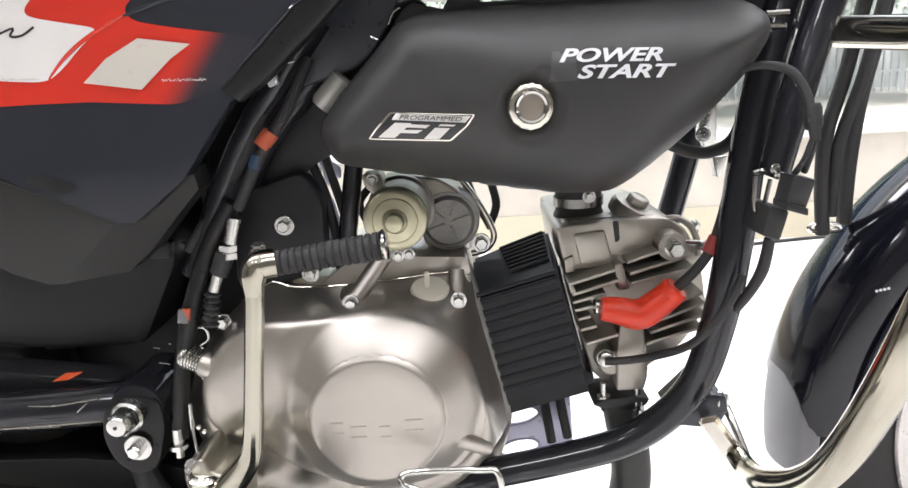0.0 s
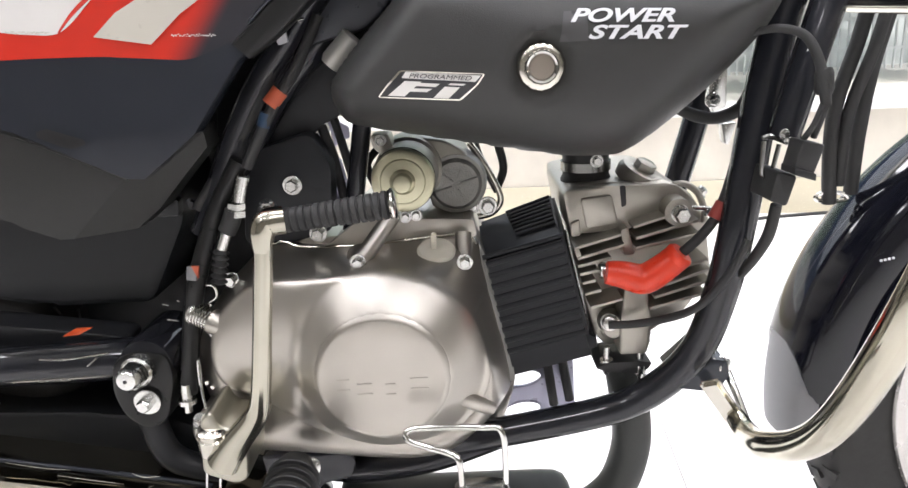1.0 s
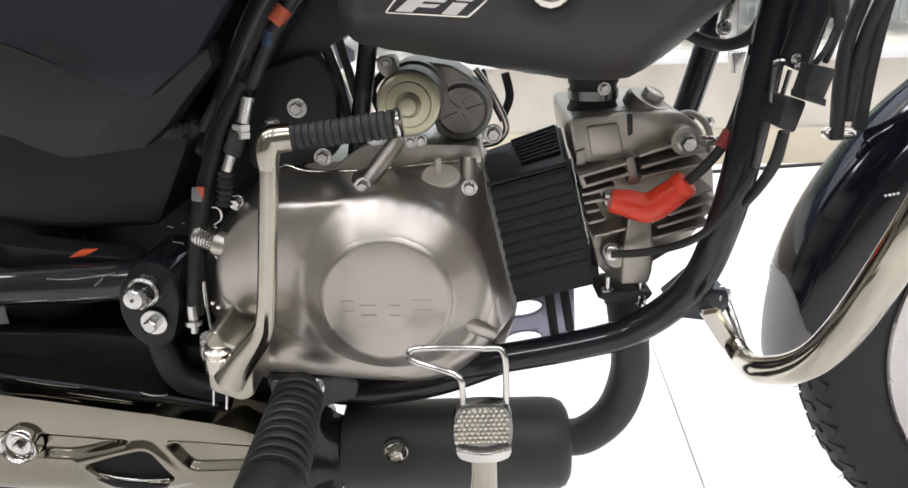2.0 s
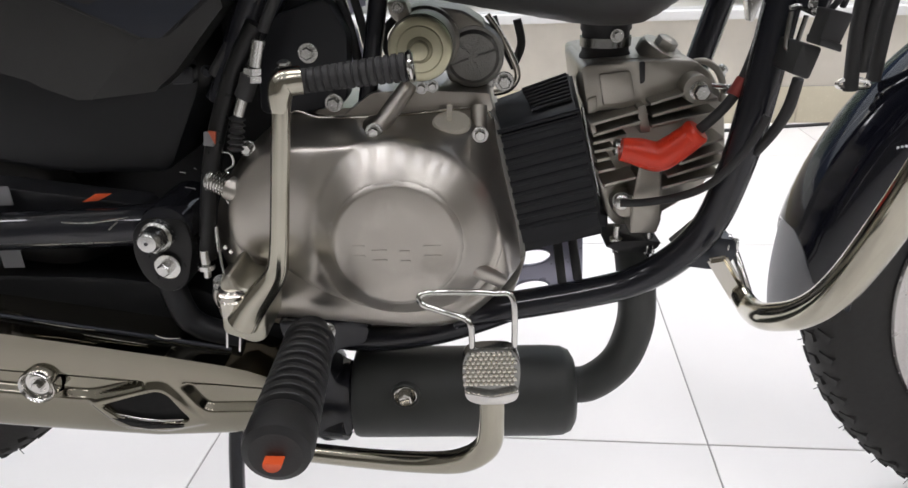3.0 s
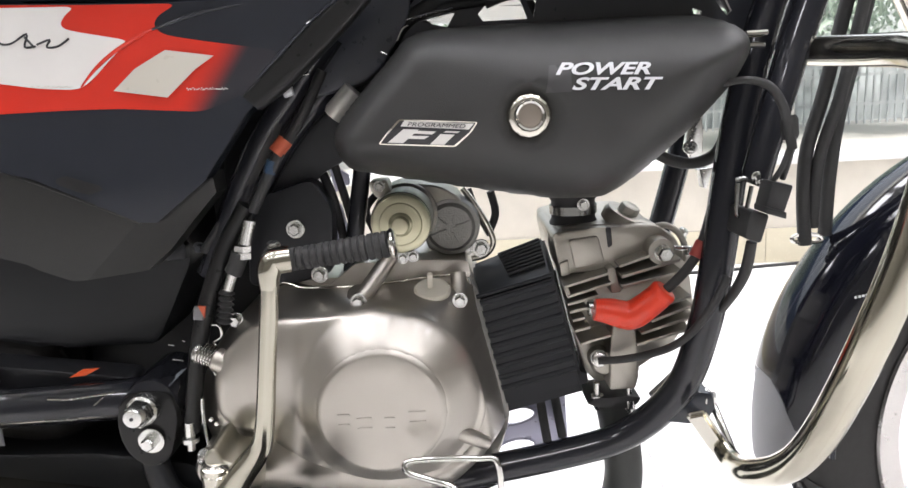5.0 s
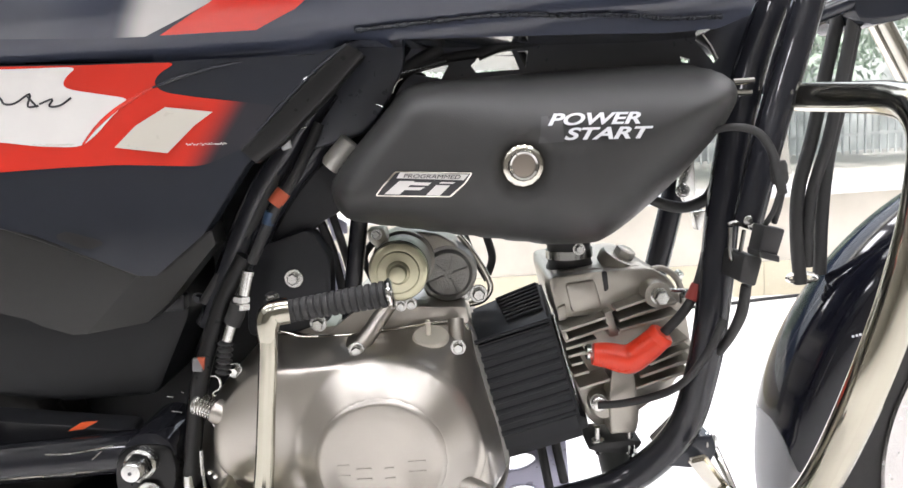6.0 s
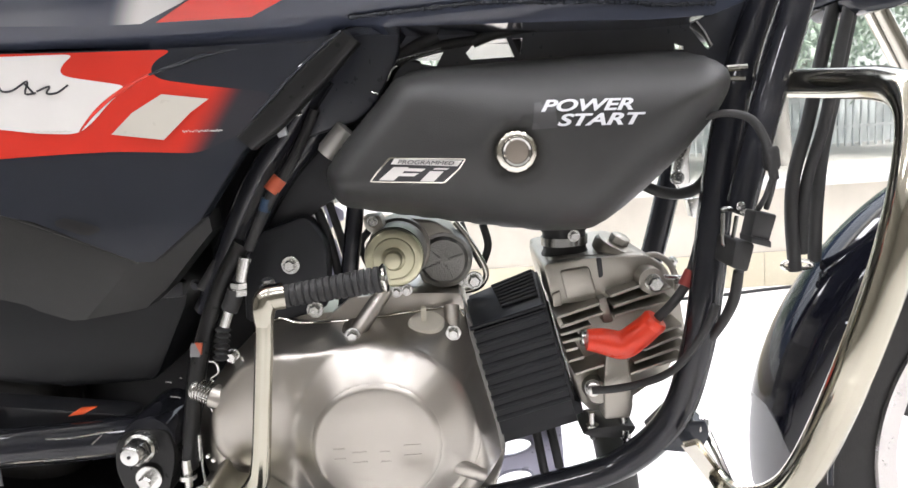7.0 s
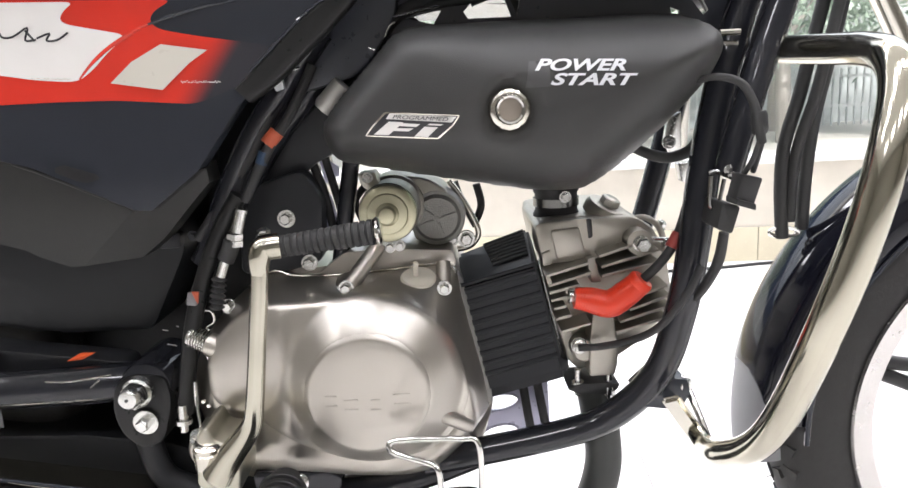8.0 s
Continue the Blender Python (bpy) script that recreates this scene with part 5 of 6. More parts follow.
bolt((-0.226, -0.118, 0.564), 0.007, bike, material=BLACK_GLOSS)
# hair-thin chrome strips added as glints on the frame cover above the muffler
for pts in ([(-0.40, -0.18, 0.3565), (-0.372, -0.18, 0.350), (-0.345, -0.18, 0.346)], [(-0.356, -0.182, 0.3425), (-0.33, -0.182, 0.337), (-0.300, -0.182, 0.331)], [(-0.292, -0.18, 0.340), (-0.282, -0.181, 0.3365), (-0.268, -0.18, 0.336)], [(-0.293, -0.18, 0.326), (-0.285, -0.181, 0.3245), (-0.275, -0.18, 0.327)]):
    part("cover_glint", tube(pts, [0.0002, 0.0005, 0.0002], 8, 6), CHROME_SOFT, bike, "thin bright strip added as a glint on the frame cover")
part("lower_frame_box", prism(rounded([(-0.698, 0.389), (-0.347, 0.374), (-0.259, 0.359), (-0.218, 0.328), (-0.187, 0.318), (-0.205, 0.25), (-0.373, 0.261), (-0.735, 0.305)], 0.01), -0.02, -0.13, 0.004), DEEP, bike, "black lower frame cover")

part("air_duct", prism(rounded([(-0.192, 0.655), (-0.115, 0.755), (-0.066, 0.767), (-0.001, 0.748), (-0.006, 0.742), (-0.029, 0.712), (-0.06, 0.661), (-0.085, 0.635), (-0.114, 0.621), (-0.137, 0.556), (-0.205, 0.549)], 0.012), -0.02, -0.118, 0.006), BLACK_DULL, bike, "black plastic air duct behind the side panel")
part("frame_cover", prism(rounded([(-0.060, 0.778), (-0.018, 0.778), (-0.020, 0.752), (-0.030, 0.735), (-0.045, 0.712), (-0.060, 0.700), (-0.100, 0.690), (-0.135, 0.692), (-0.128, 0.704), (-0.094, 0.735)], 0.006), -0.122, -0.150, 0.004, segs=3), FRAME_COVER, bike, "blue-black frame cover behind the side panel")
# engine hanger and frame tubes behind the engine
hanger = part("engine_hanger", prism(rounded([(-0.172, 0.606), (-0.115, 0.622), (-0.099, 0.594), (-0.104, 0.537), (-0.145, 0.528), (-0.18, 0.529)], 0.008), -0.11, -0.136, 0.003), BLACK_DULL, bike, "black engine hanger plate")
bolt((-0.133, -0.137, 0.579), 0.0108, hanger, flange=1.55)
for pts, r in (([(-0.02, -0.13, 0.778), (-0.07, -0.13, 0.719), (-0.138, -0.13, 0.654), (-0.214, -0.13, 0.54)], 0.0135), ([(-0.085, -0.15, 0.739), (-0.118, -0.15, 0.698), (-0.159, -0.15, 0.643), (-0.207, -0.15, 0.545)], 0.0115), ([(-0.069, -0.12, 0.643), (-0.077, -0.12, 0.602), (-0.091, -0.12, 0.527)], 0.008)):
    part("frame_tube", tube(pts, r, 16), FRAME_BLACK, bike, "glossy black frame tube")
for pts, r in (([(-0.093, -0.16, 0.711), (-0.113, -0.165, 0.674), (-0.135, -0.17, 0.643), (-0.159, -0.17, 0.601)], 0.0045), ([(-0.105, -0.155, 0.726), (-0.135, -0.155, 0.671), (-0.165, -0.155, 0.624), (-0.207, -0.155, 0.567)], 0.0055), ([(-0.111, -0.11, 0.629), (-0.101, -0.11, 0.596), (-0.095, -0.11, 0.558)], 0.0042), ([(-0.098, -0.11, 0.631), (-0.089, -0.11, 0.59), (-0.083, -0.11, 0.557)], 0.0038), ([(-0.057, -0.09, 0.606), (-0.075, -0.09, 0.586), (-0.07, -0.08, 0.561)], 0.0035), ([(0.043, -0.07, 0.593), (0.047, -0.07, 0.572), (0.041, -0.07, 0.555)], 0.004), ([(0.022, -0.075, 0.597), (0.029, -0.075, 0.575), (0.04, -0.075, 0.551)], 0.003)):
    part("cable", tube(pts, r, 10), RUBBER, bike, "black rubber cable")
part("orange_band", tube([(-0.126, -0.168, 0.658), (-0.135, -0.17, 0.648)], 0.0066, 12, 1), ORANGE_TAPE, bike, "orange tape band")
part("blue_band", tube([(-0.138, -0.17, 0.642), (-0.142, -0.17, 0.632)], 0.0052, 12, 1), mat("blue_tape", (0.02, 0.05, 0.10), 0.4), bike)
# brake light switch and its cable
sw = part("brake_switch", tube([(-0.162, -0.172, 0.595), (-0.168, -0.172, 0.575)], 0.0055, 12, 1), ZINC, bike, "bright threaded brake switch")
part("switch_nut", lathe((-0.17, -0.172, 0.574), (-0.12, 0, -1), [(0, 0.0076), (0.0045, 0.0076), (0.0045, 0.006), (0.006, 0.006), (0.006, 0.0076), (0.011, 0.0076)], 6), ZINC, sw)
part("switch_pin", tube([(-0.181, -0.172, 0.551), (-0.187, -0.172, 0.537)], 0.0046, 12, 1), ZINC, sw)
part("switch_body", tube([(-0.173, -0.172, 0.568), (-0.177, -0.172, 0.558), (-0.181, -0.172, 0.551)], 0.0075, 12, 2), RUBBER, sw)
prof = []
for k in range(6):
    prof += [(0.005 * k, 0.0045), (0.005 * k + 0.002, 0.007), (0.005 * k + 0.004, 0.0045)]
part("rubber_boot", lathe((-0.188, -0.172, 0.536), (-0.2, 0, -1), prof, 16), RUBBER, sw)
hose = part("brake_rod_hose", tube([(-0.165, -0.165, 0.606), (-0.189, -0.165, 0.568), (-0.212, -0.17, 0.51), (-0.225, -0.17, 0.459), (-0.234, -0.17, 0.411)], 0.0074, 14), TRIM, bike, "black rubber sleeve with a red and white tag")
part("hose_tag", prism([(-0.214, 0.526), (-0.205, 0.526), (-0.208, 0.514), (-0.216, 0.515)], -0.178, -0.1815, 0.0004), FLAP, hose)
part("hose_tag_red", prism([(-0.21, 0.527), (-0.204, 0.526), (-0.206, 0.516)], -0.18, -0.1825, 0.0002), ORANGE_TAPE, hose)
part("adjuster", lathe((-0.234, -0.175, 0.421), (-0.05, 0, -1), [(0, 0.0045), (0.014, 0.0045), (0.014, 0.0075), (0.018, 0.0075), (0.018, 0.0035), (0.026, 0.0035)], 12), ZINC, hose, "bright cable adjuster")
part("filler_bracket", lathe((-0.076, -0.15, 0.688), Vector((-0.061, -0.15, 0.703)) - Vector((-0.076, -0.15, 0.688)), [(-0.020, 0.0075), (-0.016, 0.0095), (0.008, 0.0095), (0.010, 0.006)], 20), mat("pale_hose_joint", (0.55, 0.54, 0.50), 0.4, metal=0.4), bike, "bright hose joint")
part("white_tab", prism(rounded([(-0.126, 0.696), (-0.118, 0.702), (-0.117, 0.693), (-0.124, 0.691)], 0.001), -0.16, -0.1655, 0.0005), LETTER_WHITE, bike, "white paper tag")

# side panel with its graphics
SIDE = [(-0.499, 0.778), (-0.318, 0.769), (-0.257, 0.766), (-0.188, 0.763), (-0.135, 0.762), (-0.083, 0.76), (-0.056, 0.767), (-0.051, 0.763), (-0.084, 0.735), (-0.136, 0.689), (-0.145, 0.681), (-0.183, 0.632), (-0.224, 0.602), (-0.237, 0.603), (-0.313, 0.641), (-0.516, 0.703)]


def side_y(x, z):
    zt = 0.742 - 0.02 * (x + 0.25)
    return -0.207 + (0.35 if z > zt else 0.10) * (z - zt) ** 2


side = part("side_panel", sheet(SIDE, side_y, 0.008, thick=0.02), BLACK_GLOSS, bike, "glossy black side panel with red and white graphics", smooth=60)
STRAP = ([(-0.058, 0.766), (-0.074, 0.755), (-0.089, 0.744), (-0.104, 0.731), (-0.131, 0.707), (-0.146, 0.694)], [(-0.046, 0.757), (-0.056, 0.747), (-0.073, 0.731), (-0.092, 0.715), (-0.112, 0.698), (-0.135, 0.683)])
bm, rows = bmesh.new(), []
for a, b in zip(*(crom([(x, 0, z) for x, z in q], 10) for q in STRAP)):
    row = []
    for f, h in ((0.0, -0.004), (0.0, 0.0004), (0.06, 0.0014), (0.14, 0.0018), (0.22, 0.0016), (0.55, 0.0020), (0.85, 0.0014), (0.97, 0.0004), (1.0, -0.010)):
        p = a.lerp(b, f)
        row.append(bm.verts.new((p.x, side_y(p.x, p.z) - h, p.z)))
    rows.append(row)
for p, q in zip(rows, rows[1:]):
    for k in range(len(p) - 1):
        bm.faces.new((p[k], p[k + 1], q[k + 1], q[k]))
bm.faces.new(rows[0])
bm.faces.new(rows[-1])
part("edge_trim", bm, TRIM, side, "raised black edge strip of the side panel", smooth=70)
# bead added along the strip, its radii jittered so facets sparkle
er = random.Random(8)
part("trim_glint_bead", tube([(x, side_y(x, z) - 0.0012, z) for x, z in ((p.x, p.z) for p in crom([(x - 0.0012, 0, z) for x, z in STRAP[0][:-1]], 6))], [er.choice((0.0011, 0.0013, 0.0020)) for k in range(len(crom([(x, 0, z) for x, z in STRAP[0][:-1]], 6)))], 10, 2), BLACK_GLOSS, side, "glossy faceted bead added along the strip to glint", smooth=0)
# body crease that runs down beside the white film
for q, m in (([(-0.138, 0.759), (-0.163, 0.756), (-0.188, 0.750), (-0.206, 0.745)], BLACK_GLOSS), ([(-0.206, 0.745), (-0.22, 0.739), (-0.237, 0.730), (-0.252, 0.719), (-0.264, 0.707)], RED_DECAL)):
    part("body_crease", tube([(x, side_y(x, z) - 0.0006, z) for x, z in q], [0.0006, 0.0016, 0.0016, 0.0008], 12, 6), m, side)
SLOT = rounded([(-0.295, 0.6405), (-0.287, 0.6425), (-0.262, 0.6335), (-0.2605, 0.630), (-0.271, 0.627), (-0.279, 0.629), (-0.295, 0.6365)], 0.002)
# no hollow here: a dark sheet on the panel paints the slot's shade
part("slot_shade", sheet(SLOT, lambda x, z: side_y(x, z) - 0.0012, 0.006), RECESS_SHADE, side, "dark sheet painting the shade of a finger slot at the panel's lower edge")
RED = [(-0.491, 0.779), (-0.313, 0.768), (-0.258, 0.765), (-0.185, 0.762), (-0.2, 0.755), (-0.205, 0.748), (-0.199, 0.741), (-0.171, 0.735), (-0.114, 0.725), (-0.132, 0.7), (-0.176, 0.684), (-0.239, 0.69), (-0.283, 0.691), (-0.327, 0.691), (-0.511, 0.69)]
part("red_stripe", sheet(rounded(RED, 0.010, 5), lambda x, z: side_y(x, z) - 0.0006, 0.008), RED_FADE, side, "red graphic film fading into black")
WHT = [(-0.491, 0.776), (-0.313, 0.766), (-0.259, 0.764), (-0.268, 0.758), (-0.272, 0.752), (-0.268, 0.748), (-0.222, 0.738), (-0.237, 0.728), (-0.253, 0.713), (-0.266, 0.705), (-0.297, 0.708), (-0.323, 0.713), (-0.501, 0.733)]
part("white_stripe", sheet(rounded(WHT, 0.010, 5), lambda x, z: side_y(x, z) - 0.0011, 0.008), WHITE_DECAL, side, "pearl white graphic film")
part("silver_block", sheet([(-0.198, 0.73), (-0.163, 0.724), (-0.178, 0.715), (-0.201, 0.696), (-0.24, 0.703), (-0.222, 0.718)], lambda x, z: side_y(x, z) - 0.0024, 0.006), GREY_DECAL, side, "silver graphic block")
pr = random.Random(5)
for k in range(34):
    for q, m in (((-0.186, -0.209, 0.7015), WHITE_DECAL), ((-0.300, -0.209, 0.709), GREY_DECAL)):
        x, z = q[0] + k * 0.0009, q[2] - 0.00005 * k + pr.uniform(-0.0007, 0.0007)
        part("fine_print", box((x, side_y(x, z) - 0.0013, z), (pr.uniform(0.0003, 0.0008), 0.0004, pr.uniform(0.0004, 0.0012)), 0), m, side, smooth=0)
# model script, as plain strokes
for pts in ([(-0.335, 0.739), (-0.321, 0.746), (-0.317, 0.741), (-0.309, 0.741), (-0.297, 0.747), (-0.3, 0.738), (-0.292, 0.738)], [(-0.299, 0.745), (-0.293, 0.737)], [(-0.291, 0.739), (-0.281, 0.742), (-0.284, 0.737), (-0.276, 0.737), (-0.267, 0.742)]):
    part("script_stroke", tube([(x, side_y(x, z) - 0.0013, z) for x, z in pts], 0.0008, 6, 4), INK_SHADE, side)
def lower_y(x, z):
    """Two flat facets that meet in a fold."""
    fold = ((x + 0.242) * 0.684 - (z - 0.604) * 0.729)
    return -0.1985 + 0.10 * max(0, 0.60 - z) + 0.70 * max(0.0, fold)


LOWER = [(-0.521, 0.702), (-0.316, 0.64), (-0.241, 0.603), (-0.291, 0.557), (-0.302, 0.557), (-0.326, 0.567), (-0.335, 0.573), (-0.535, 0.64)]
FACET = [(-0.241, 0.603), (-0.215, 0.612), (-0.183, 0.637), (-0.184, 0.62), (-0.23, 0.573), (-0.25, 0.558), (-0.291, 0.557)]
lower = part("lower_side_cover", sheet(LOWER, lower_y, 0.02, thick=0.035), PANEL_GREY, bike, "dark grey plastic lower side cover", smooth=30)
part("cover_facet", sheet(FACET, lower_y, 0.01, thick=0.030), PANEL_GREY, lower, smooth=30)
part("cover_edge", tube([(x, -0.199, z) for x, z in [(-0.382, 0.66), (-0.339, 0.648), (-0.289, 0.626), (-0.239, 0.602)]], 0.0016, 8, 2), PANEL_GREY, lower)

# fuel tank with its lower lip
TANK = [(-0.492, 0.782), (-0.314, 0.7715), (-0.1855, 0.7637), (-0.125, 0.7618), (-0.082, 0.7618), (-0.0555, 0.7695), (-0.0375, 0.7686), (0.0745, 0.7637), (0.1835, 0.7588), (0.227, 0.7598), (0.253, 0.7687), (0.264, 0.798), (0.21, 0.899), (-0.46, 0.946)]
TLIP = lambda x: 0.7696 + 0.05 * max(0.0, x + 0.05) - 0.02 * max(0.0, x - 0.1)


def tank_y(x, z):
    h = z - TLIP(x)
    return -0.197 - 0.023 * dome(h / 0.055) + 0.26 * max(0.0, h - 0.035) + 0.10 * max(0, x - 0.14) + 4.0 * max(0, h - 0.11) ** 2


def both_sides(bm, middle):
    """Adds the far half of a body by mirroring the near one about y = middle, and closes the rim."""
    faces = [list(f.verts) for f in bm.faces]
    rim = [list(e.verts) for e in bm.edges if e.is_boundary]
    far = {v: bm.verts.new((v.co.x, 2 * middle - v.co.y, v.co.z)) for v in bm.verts[:]}
    for vs in faces:
        bm.faces.new([far[v] for v in reversed(vs)])
    for a, b in rim:
        bm.faces.new((a, b, far[b], far[a]))
    return bm


tank = part("fuel_tank", both_sides(sheet(TANK, tank_y, 0.006), -0.05), TANK_BLUE, bike, "glossy blue-black fuel tank with silver and red graphics", smooth=60)
part("tank_silver", sheet([(-0.239, 0.782), (-0.204, 0.781), (-0.176, 0.791), (-0.153, 0.8), (-0.122, 0.822), (-0.199, 0.827), (-0.219, 0.805)], lambda x, z: tank_y(x, z) - 0.0022, 0.006), SILVER_FADE, tank, "pearl silver graphic film, its left end darkened as a painted reflection")
# not a graphic: a soft reflection painted onto the tank side
part("tank_sheen", sheet([(-0.473, 0.797), (-0.301, 0.786), (-0.239, 0.782), (-0.219, 0.805), (-0.199, 0.827), (-0.461, 0.846)], lambda x, z: tank_y(x, z) - 0.0016, 0.008), SHEEN_FADE, tank, "grey-blue reflection on the tank, painted as a fading film")
part("tank_red", sheet([(-0.193, 0.781), (-0.123, 0.78), (-0.092, 0.792), (-0.065, 0.81), (-0.114, 0.821), (-0.153, 0.8), (-0.174, 0.79)], lambda x, z: tank_y(x, z) - 0.0028, 0.006), RED_DECAL, tank, "red graphic film")
# seam along the tank's lower edge; uneven flat facets are added to give glints
er = random.Random(12)
seam = crom([(-0.052, 0, 0.775), (0.0, 0, 0.777), (0.055, 0, 0.7785), (0.117, 0, 0.7755), (0.159, 0, 0.7725), (0.186, 0, 0.769), (0.229, 0, 0.768)], 26)
part("seam_glint_bead", tube([(p.x, tank_y(p.x, p.z) - 0.0026, p.z) for p in seam], [er.choice((0.0012, 0.0016, 0.0022)) for p in seam], 10, 1), BLACK_GLOSS, tank, "seam bead of the tank, faceted unevenly to glint", smooth=0)
# underside: backbone and wiring
part("backbone", tube([(-0.234, -0.06, 0.814), (0.037, -0.06, 0.788), (0.306, -0.06, 0.77)], 0.022, 18), BLACK_DULL, bike, "black frame backbone under the tank")
part("tank_floor", holed([(-0.092, 0.783), (-0.014, 0.787), (0.132, 0.783), (0.279, 0.779), (0.283, 0.755), (0.256, 0.714), (0.129, 0.723), (-0.01, 0.724), (-0.07, 0.719), (-0.097, 0.74)], [[(-0.014, 0.747), (0.014, 0.752), (0.017, 0.752), (0.01, 0.741)], [(0.036, 0.75), (0.044, 0.758), (0.071, 0.76), (0.077, 0.744), (0.04, 0.744)], [(0.076, 0.759), (0.085, 0.759), (0.082, 0.745)], [(0.227, 0.757), (0.232, 0.765), (0.241, 0.753), (0.247, 0.741), (0.243, 0.737)], [(0.214, 0.745), (0.222, 0.742), (0.222, 0.739), (0.215, 0.74)]], -0.132, -0.136), FRAME_COVER, tank, smooth=0)
for pts, r in (([(-0.027, -0.14, 0.748), (0.013, -0.14, 0.757), (0.052, -0.14, 0.76)], 0.004), ([(0.042, -0.14, 0.758), (0.067, -0.14, 0.765), (0.104, -0.14, 0.768)], 0.005), ([(0.08, -0.1, 0.765), (0.089, -0.1, 0.746)], 0.0055), ([(-0.042, -0.14, 0.722), (-0.027, -0.14, 0.744), (-0.007, -0.14, 0.757), (0.013, -0.14, 0.765)], 0.006), ([(0.237, -0.1, 0.768), (0.255, -0.1, 0.754), (0.265, -0.1, 0.736)], 0.004)):
    part("wiring", tube(pts, r, 10), RUBBER, bike, "black wiring under the tank")
part("steering_head", tube([(0.329, -0.06, 0.856), (0.305, -0.06, 0.709)], 0.03, 20, 1), FRAME_BLACK, bike, "black steering head")

# thin zinc slivers added as glints among the dark parts behind the engine
for pts in ([(-0.253, -0.15, 0.484), (-0.248, -0.15, 0.483)], [(-0.24, -0.15, 0.487), (-0.238, -0.15, 0.486)], [(-0.251, -0.15, 0.47), (-0.245, -0.15, 0.469), (-0.242, -0.15, 0.468)], [(-0.352, -0.176, 0.45), (-0.329, -0.176, 0.449), (-0.293, -0.176, 0.453)], [(-0.357, -0.176, 0.43), (-0.329, -0.176, 0.43)], [(-0.313, -0.176, 0.442), (-0.304, -0.176, 0.449)], [(-0.098, -0.17, 0.748), (-0.094, -0.17, 0.750)], [(-0.044, -0.17, 0.722), (-0.039, -0.17, 0.720)], [(-0.107, -0.17, 0.708), (-0.102, -0.17, 0.709)], [(-0.030, -0.17, 0.730), (-0.026, -0.17, 0.738), (-0.021, -0.17, 0.741)], [(-0.022, -0.17, 0.745), (-0.007, -0.17, 0.748), (0.015, -0.17, 0.752)]):
    part("glint_sliver", tube(pts, 0.0008, 6, 3), ZINC, bike, "thin bright sliver added as a glint")

# bright plates of the suspension linkage behind the starter
for q in ([(-0.105, 0.634), (-0.086, 0.621), (-0.086, 0.612), (-0.093, 0.611), (-0.099, 0.605), (-0.102, 0.622)], [(-0.112, 0.627), (-0.109, 0.625), (-0.105, 0.607), (-0.108, 0.607)], [(-0.11, 0.598), (-0.104, 0.585), (-0.097, 0.554), (-0.103, 0.554)], [(-0.097, 0.596), (-0.095, 0.593), (-0.088, 0.558), (-0.092, 0.558)], [(-0.086, 0.599), (-0.092, 0.588), (-0.083, 0.576), (-0.084, 0.591)]):
    part("linkage_plate", prism(rounded(q, 0.0015), -0.107, -0.111, 0.0006), BRACKET, bike, "bright metal linkage plate")

# ---- window and outside ----
glass_m = bpy.data.materials.new("window_glass")
glass_m.use_nodes = True
gb = glass_m.node_tree.nodes["Principled BSDF"]
gb.inputs["Transmission Weight"].default_value = 1.0
gb.inputs["Roughness"].default_value = 0.0
gb.inputs["IOR"].default_value = 1.02
window = tagged(new("window_1"), "wide shop window with clear panes above the low wall", "window", kind="structure")
for k in range(4):
    x0 = X0 + 0.02 + k * (X1 - X0) / 4
    pane = slab("pane", (x0, WALL_Y + 0.07, SILL), (x0 + (X1 - X0) / 4 - 0.04, WALL_Y + 0.076, 2.5), glass_m, parent=window)
    pane.visible_shadow = False
    if k:
        slab("mullion", (x0 - 0.045, WALL_Y + 0.05, SILL), (x0 - 0.003, WALL_Y + 0.1, 2.5), CEIL, parent=window)
GROUND = mat("pale_concrete", (0.7, 0.69, 0.67), 0.85, vary=0.12, vary_scale=1.5)
slab("ground", (-60, WALL_Y + 0.16, -0.25), (60, 60, -0.15), GROUND, "pale sunlit concrete yard", "ground")
cable = tube([(0.2, 1.70, 0.006), (0.75, 1.73, 0.006), (1.0, 1.745, 0.006), (1.18, 1.775, 0.006), (1.5, 1.79, 0.006), (2.2, 1.72, 0.006)], 0.006, 10, 6)
tagged(part("floor_cable", cable, RUBBER, None), "black cable lying on the tiles along the wall", "cable")
# bark, leaves and fence are lightened: bright outdoor haze is put into their colours
BARK = mat("hazed_bark", (0.46, 0.45, 0.43), 0.9, bump=0.6, bump_scale=60)
LEAF = mat("hazed_green_leaves", (0.44, 0.55, 0.47), 0.6, vary=0.4, vary_scale=3)
FENCE = mat("hazed_fence_metal", (0.60, 0.64, 0.66), 0.6)


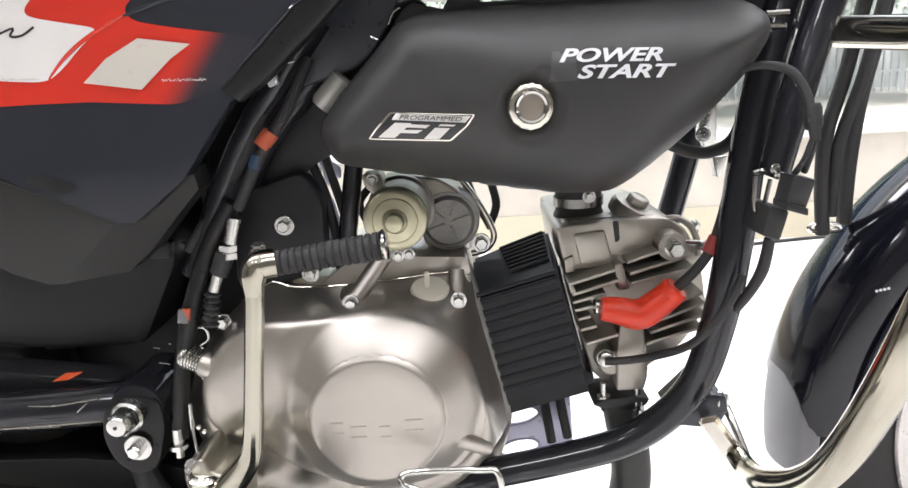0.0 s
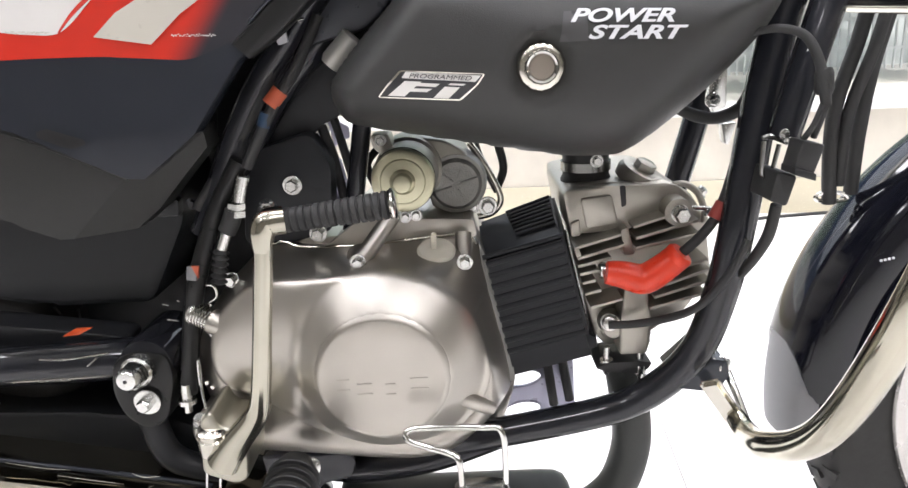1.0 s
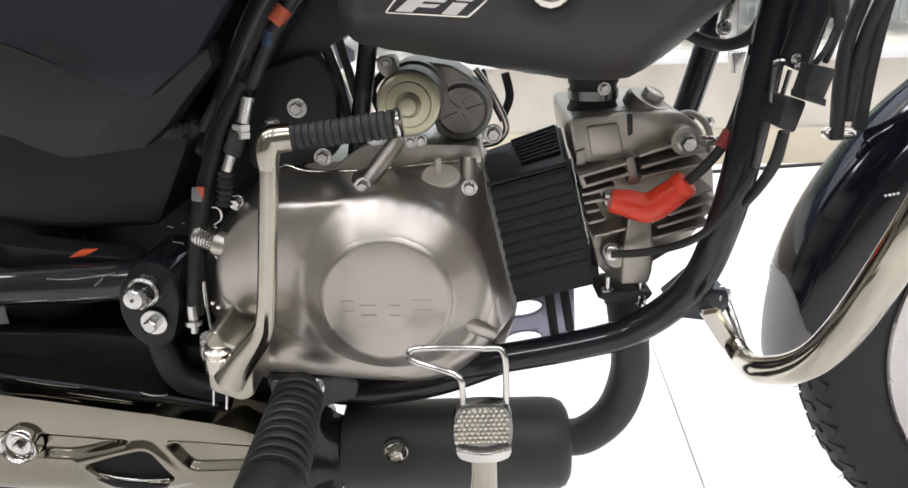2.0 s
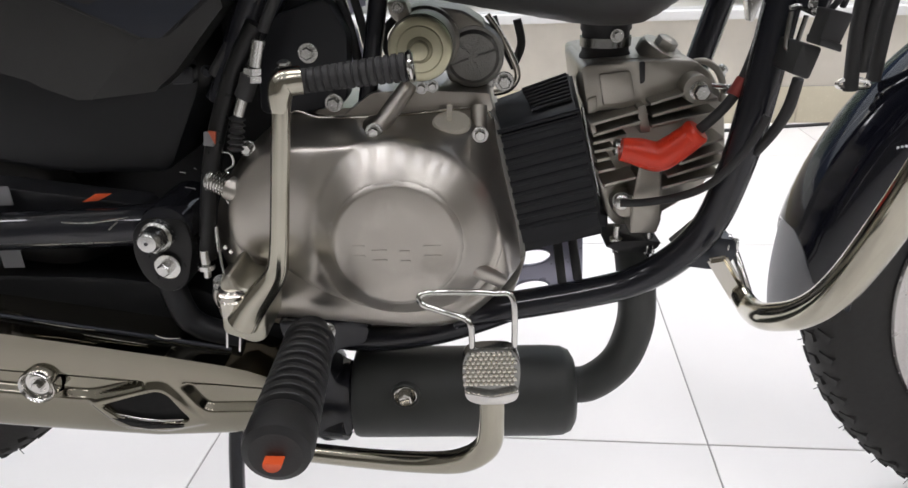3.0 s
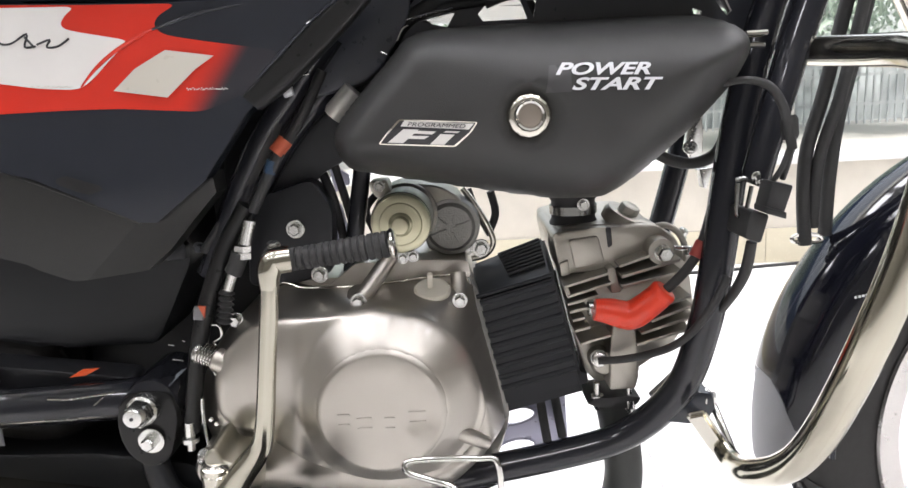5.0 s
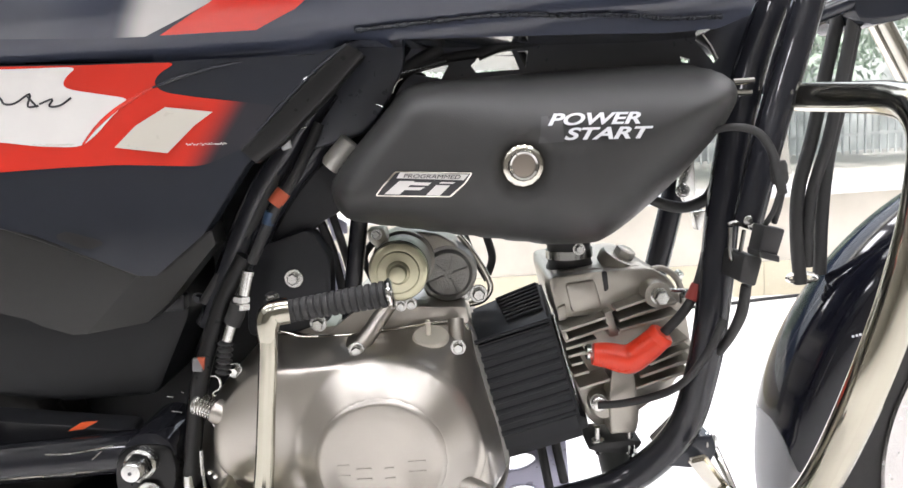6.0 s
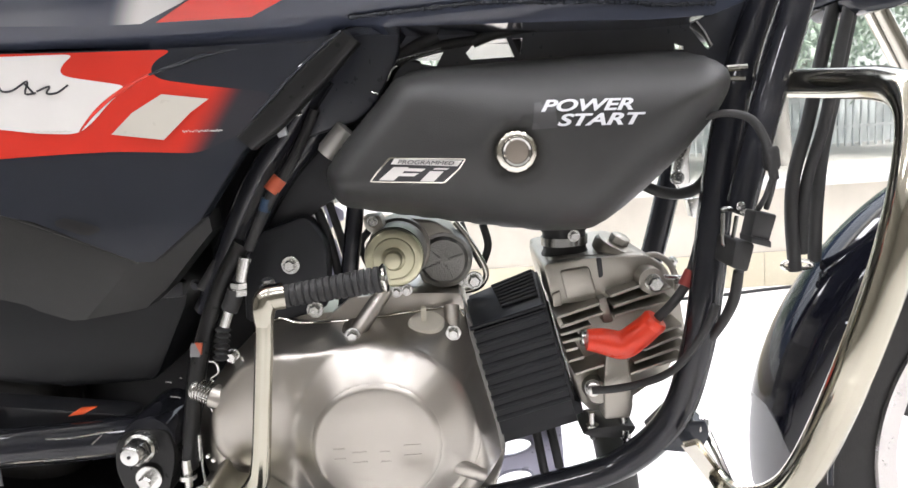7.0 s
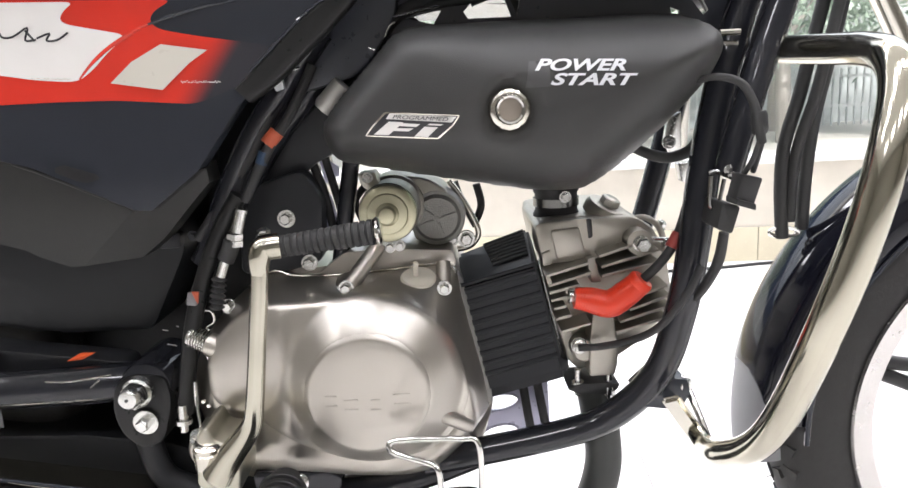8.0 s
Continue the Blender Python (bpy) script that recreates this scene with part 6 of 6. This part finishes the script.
def tree(x, y, h, seed):
    r = random.Random(seed)
    t = thing("tree", "leafy green tree outside the window", "tree", "trees outside")
    bm = tube([(x, y, -0.2), (x + r.uniform(-0.1, 0.1), y, h * 0.3), (x + r.uniform(-0.2, 0.2), y, h * 0.6)], [0.11, 0.08, 0.05], 10)
    tips = []
    for k in range(9):
        a = r.uniform(0, 6.28)
        z0 = h * r.uniform(0.2, 0.55)
        q = Vector((x + math.cos(a) * r.uniform(0.6, 1.3), y + math.sin(a) * r.uniform(0.6, 1.3), z0 + r.uniform(0.2, 1.0)))
        tube([(x, y, z0), (x * 0.5 + q.x * 0.5, y * 0.5 + q.y * 0.5, z0 * 0.4 + q.z * 0.6), q], [0.035, 0.02, 0.008], 6, 4, bm)
        tips.append(q)
    part("trunk", bm, BARK, t)
    verts, faces = [], []
    for q in tips + [Vector((x, y, h * 0.75))] * 4:
        for k in range(420):
            c = q + Vector((r.gauss(0, 0.42), r.gauss(0, 0.42), r.gauss(0, 0.3)))
            e = Euler((r.uniform(0, 6.3), r.uniform(0, 6.3), r.uniform(0, 6.3))).to_matrix()
            i = len(verts)
            s = r.uniform(0.04, 0.08)
            verts += [c + e @ Vector(v) for v in ((-s, 0, 0), (0, -s * 0.45, 0.01), (s, 0, 0), (0, s * 0.45, 0.01))]
            faces.append((i, i + 1, i + 2, i + 3))
    me = bpy.data.meshes.new("crown")
    me.from_pydata(verts, [], faces)
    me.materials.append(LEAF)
    ob = new("crown", me)
    ob.parent = t


for k, (tx, ty, th) in enumerate(((2.6, 7.2, 3.4), (4.4, 8.4, 3.8), (6.0, 7.6, 3.2), (1.0, 8.6, 3.6), (7.8, 9.0, 4.0), (-1.5, 8.0, 3.5), (-3.8, 8.8, 3.8), (5.2, 10.5, 4.2), (3.4, 10.8, 4.4))):
    tree(tx, ty, th, 20 + k)
fence = thing("fence", "grey metal fence with upright bars behind the trees", "fence")
for z in (0.15, 0.62):
    slab("rail", (-8, 11.5, z), (14, 11.55, z + 0.05), FENCE, parent=fence)
bm = bmesh.new()
for k in range(180):
    box((-8 + k * 0.122, 11.52, 0.3), (0.028, 0.03, 0.95), 0, bm=bm)
bm.transform(ROOM)
part("bars", bm, FENCE, fence, "upright grey bars", smooth=0, kind="stuff")
# pale blue-grey instead of green, so the tree line carries painted haze
HEDGE = mat("hazed_far_foliage", (0.60, 0.65, 0.67), 0.8, vary=0.5, vary_scale=3)
slab("backdrop", (-30, 12.4, -0.2), (40, 12.6, 3.0), HEDGE, "far tree line with pale haze put into its colour", "backdrop")

# ---- floor tiles ----
TW, TD, GAP = 0.705, 0.705, 0.0022
tile_mesh = None
corner = ROOM.inverted() @ Vector((0.32, 0.069, 0))
for i in range(-6, 7):
    for j in range(-7, 3):
        x0, y0 = corner.x + i * TW, corner.y + j * TD
        if x0 + TW < X0 or x0 > X1 or y0 + TD < Y0 or y0 > WALL_Y:
            continue
        if tile_mesh is None:
            bm = box((TW / 2, TD / 2, -0.0015), (TW - GAP, TD - GAP, 0.003), 0.0006)
            tile_mesh = bpy.data.meshes.new("tile")
            bm.to_mesh(tile_mesh)
            bm.free()
            tile_mesh.materials.append(TILE)
        ob = new("tile", tile_mesh)
        ob.parent = floor
        ob.matrix_basis = ROOM @ Matrix.Translation((x0, y0, 0))
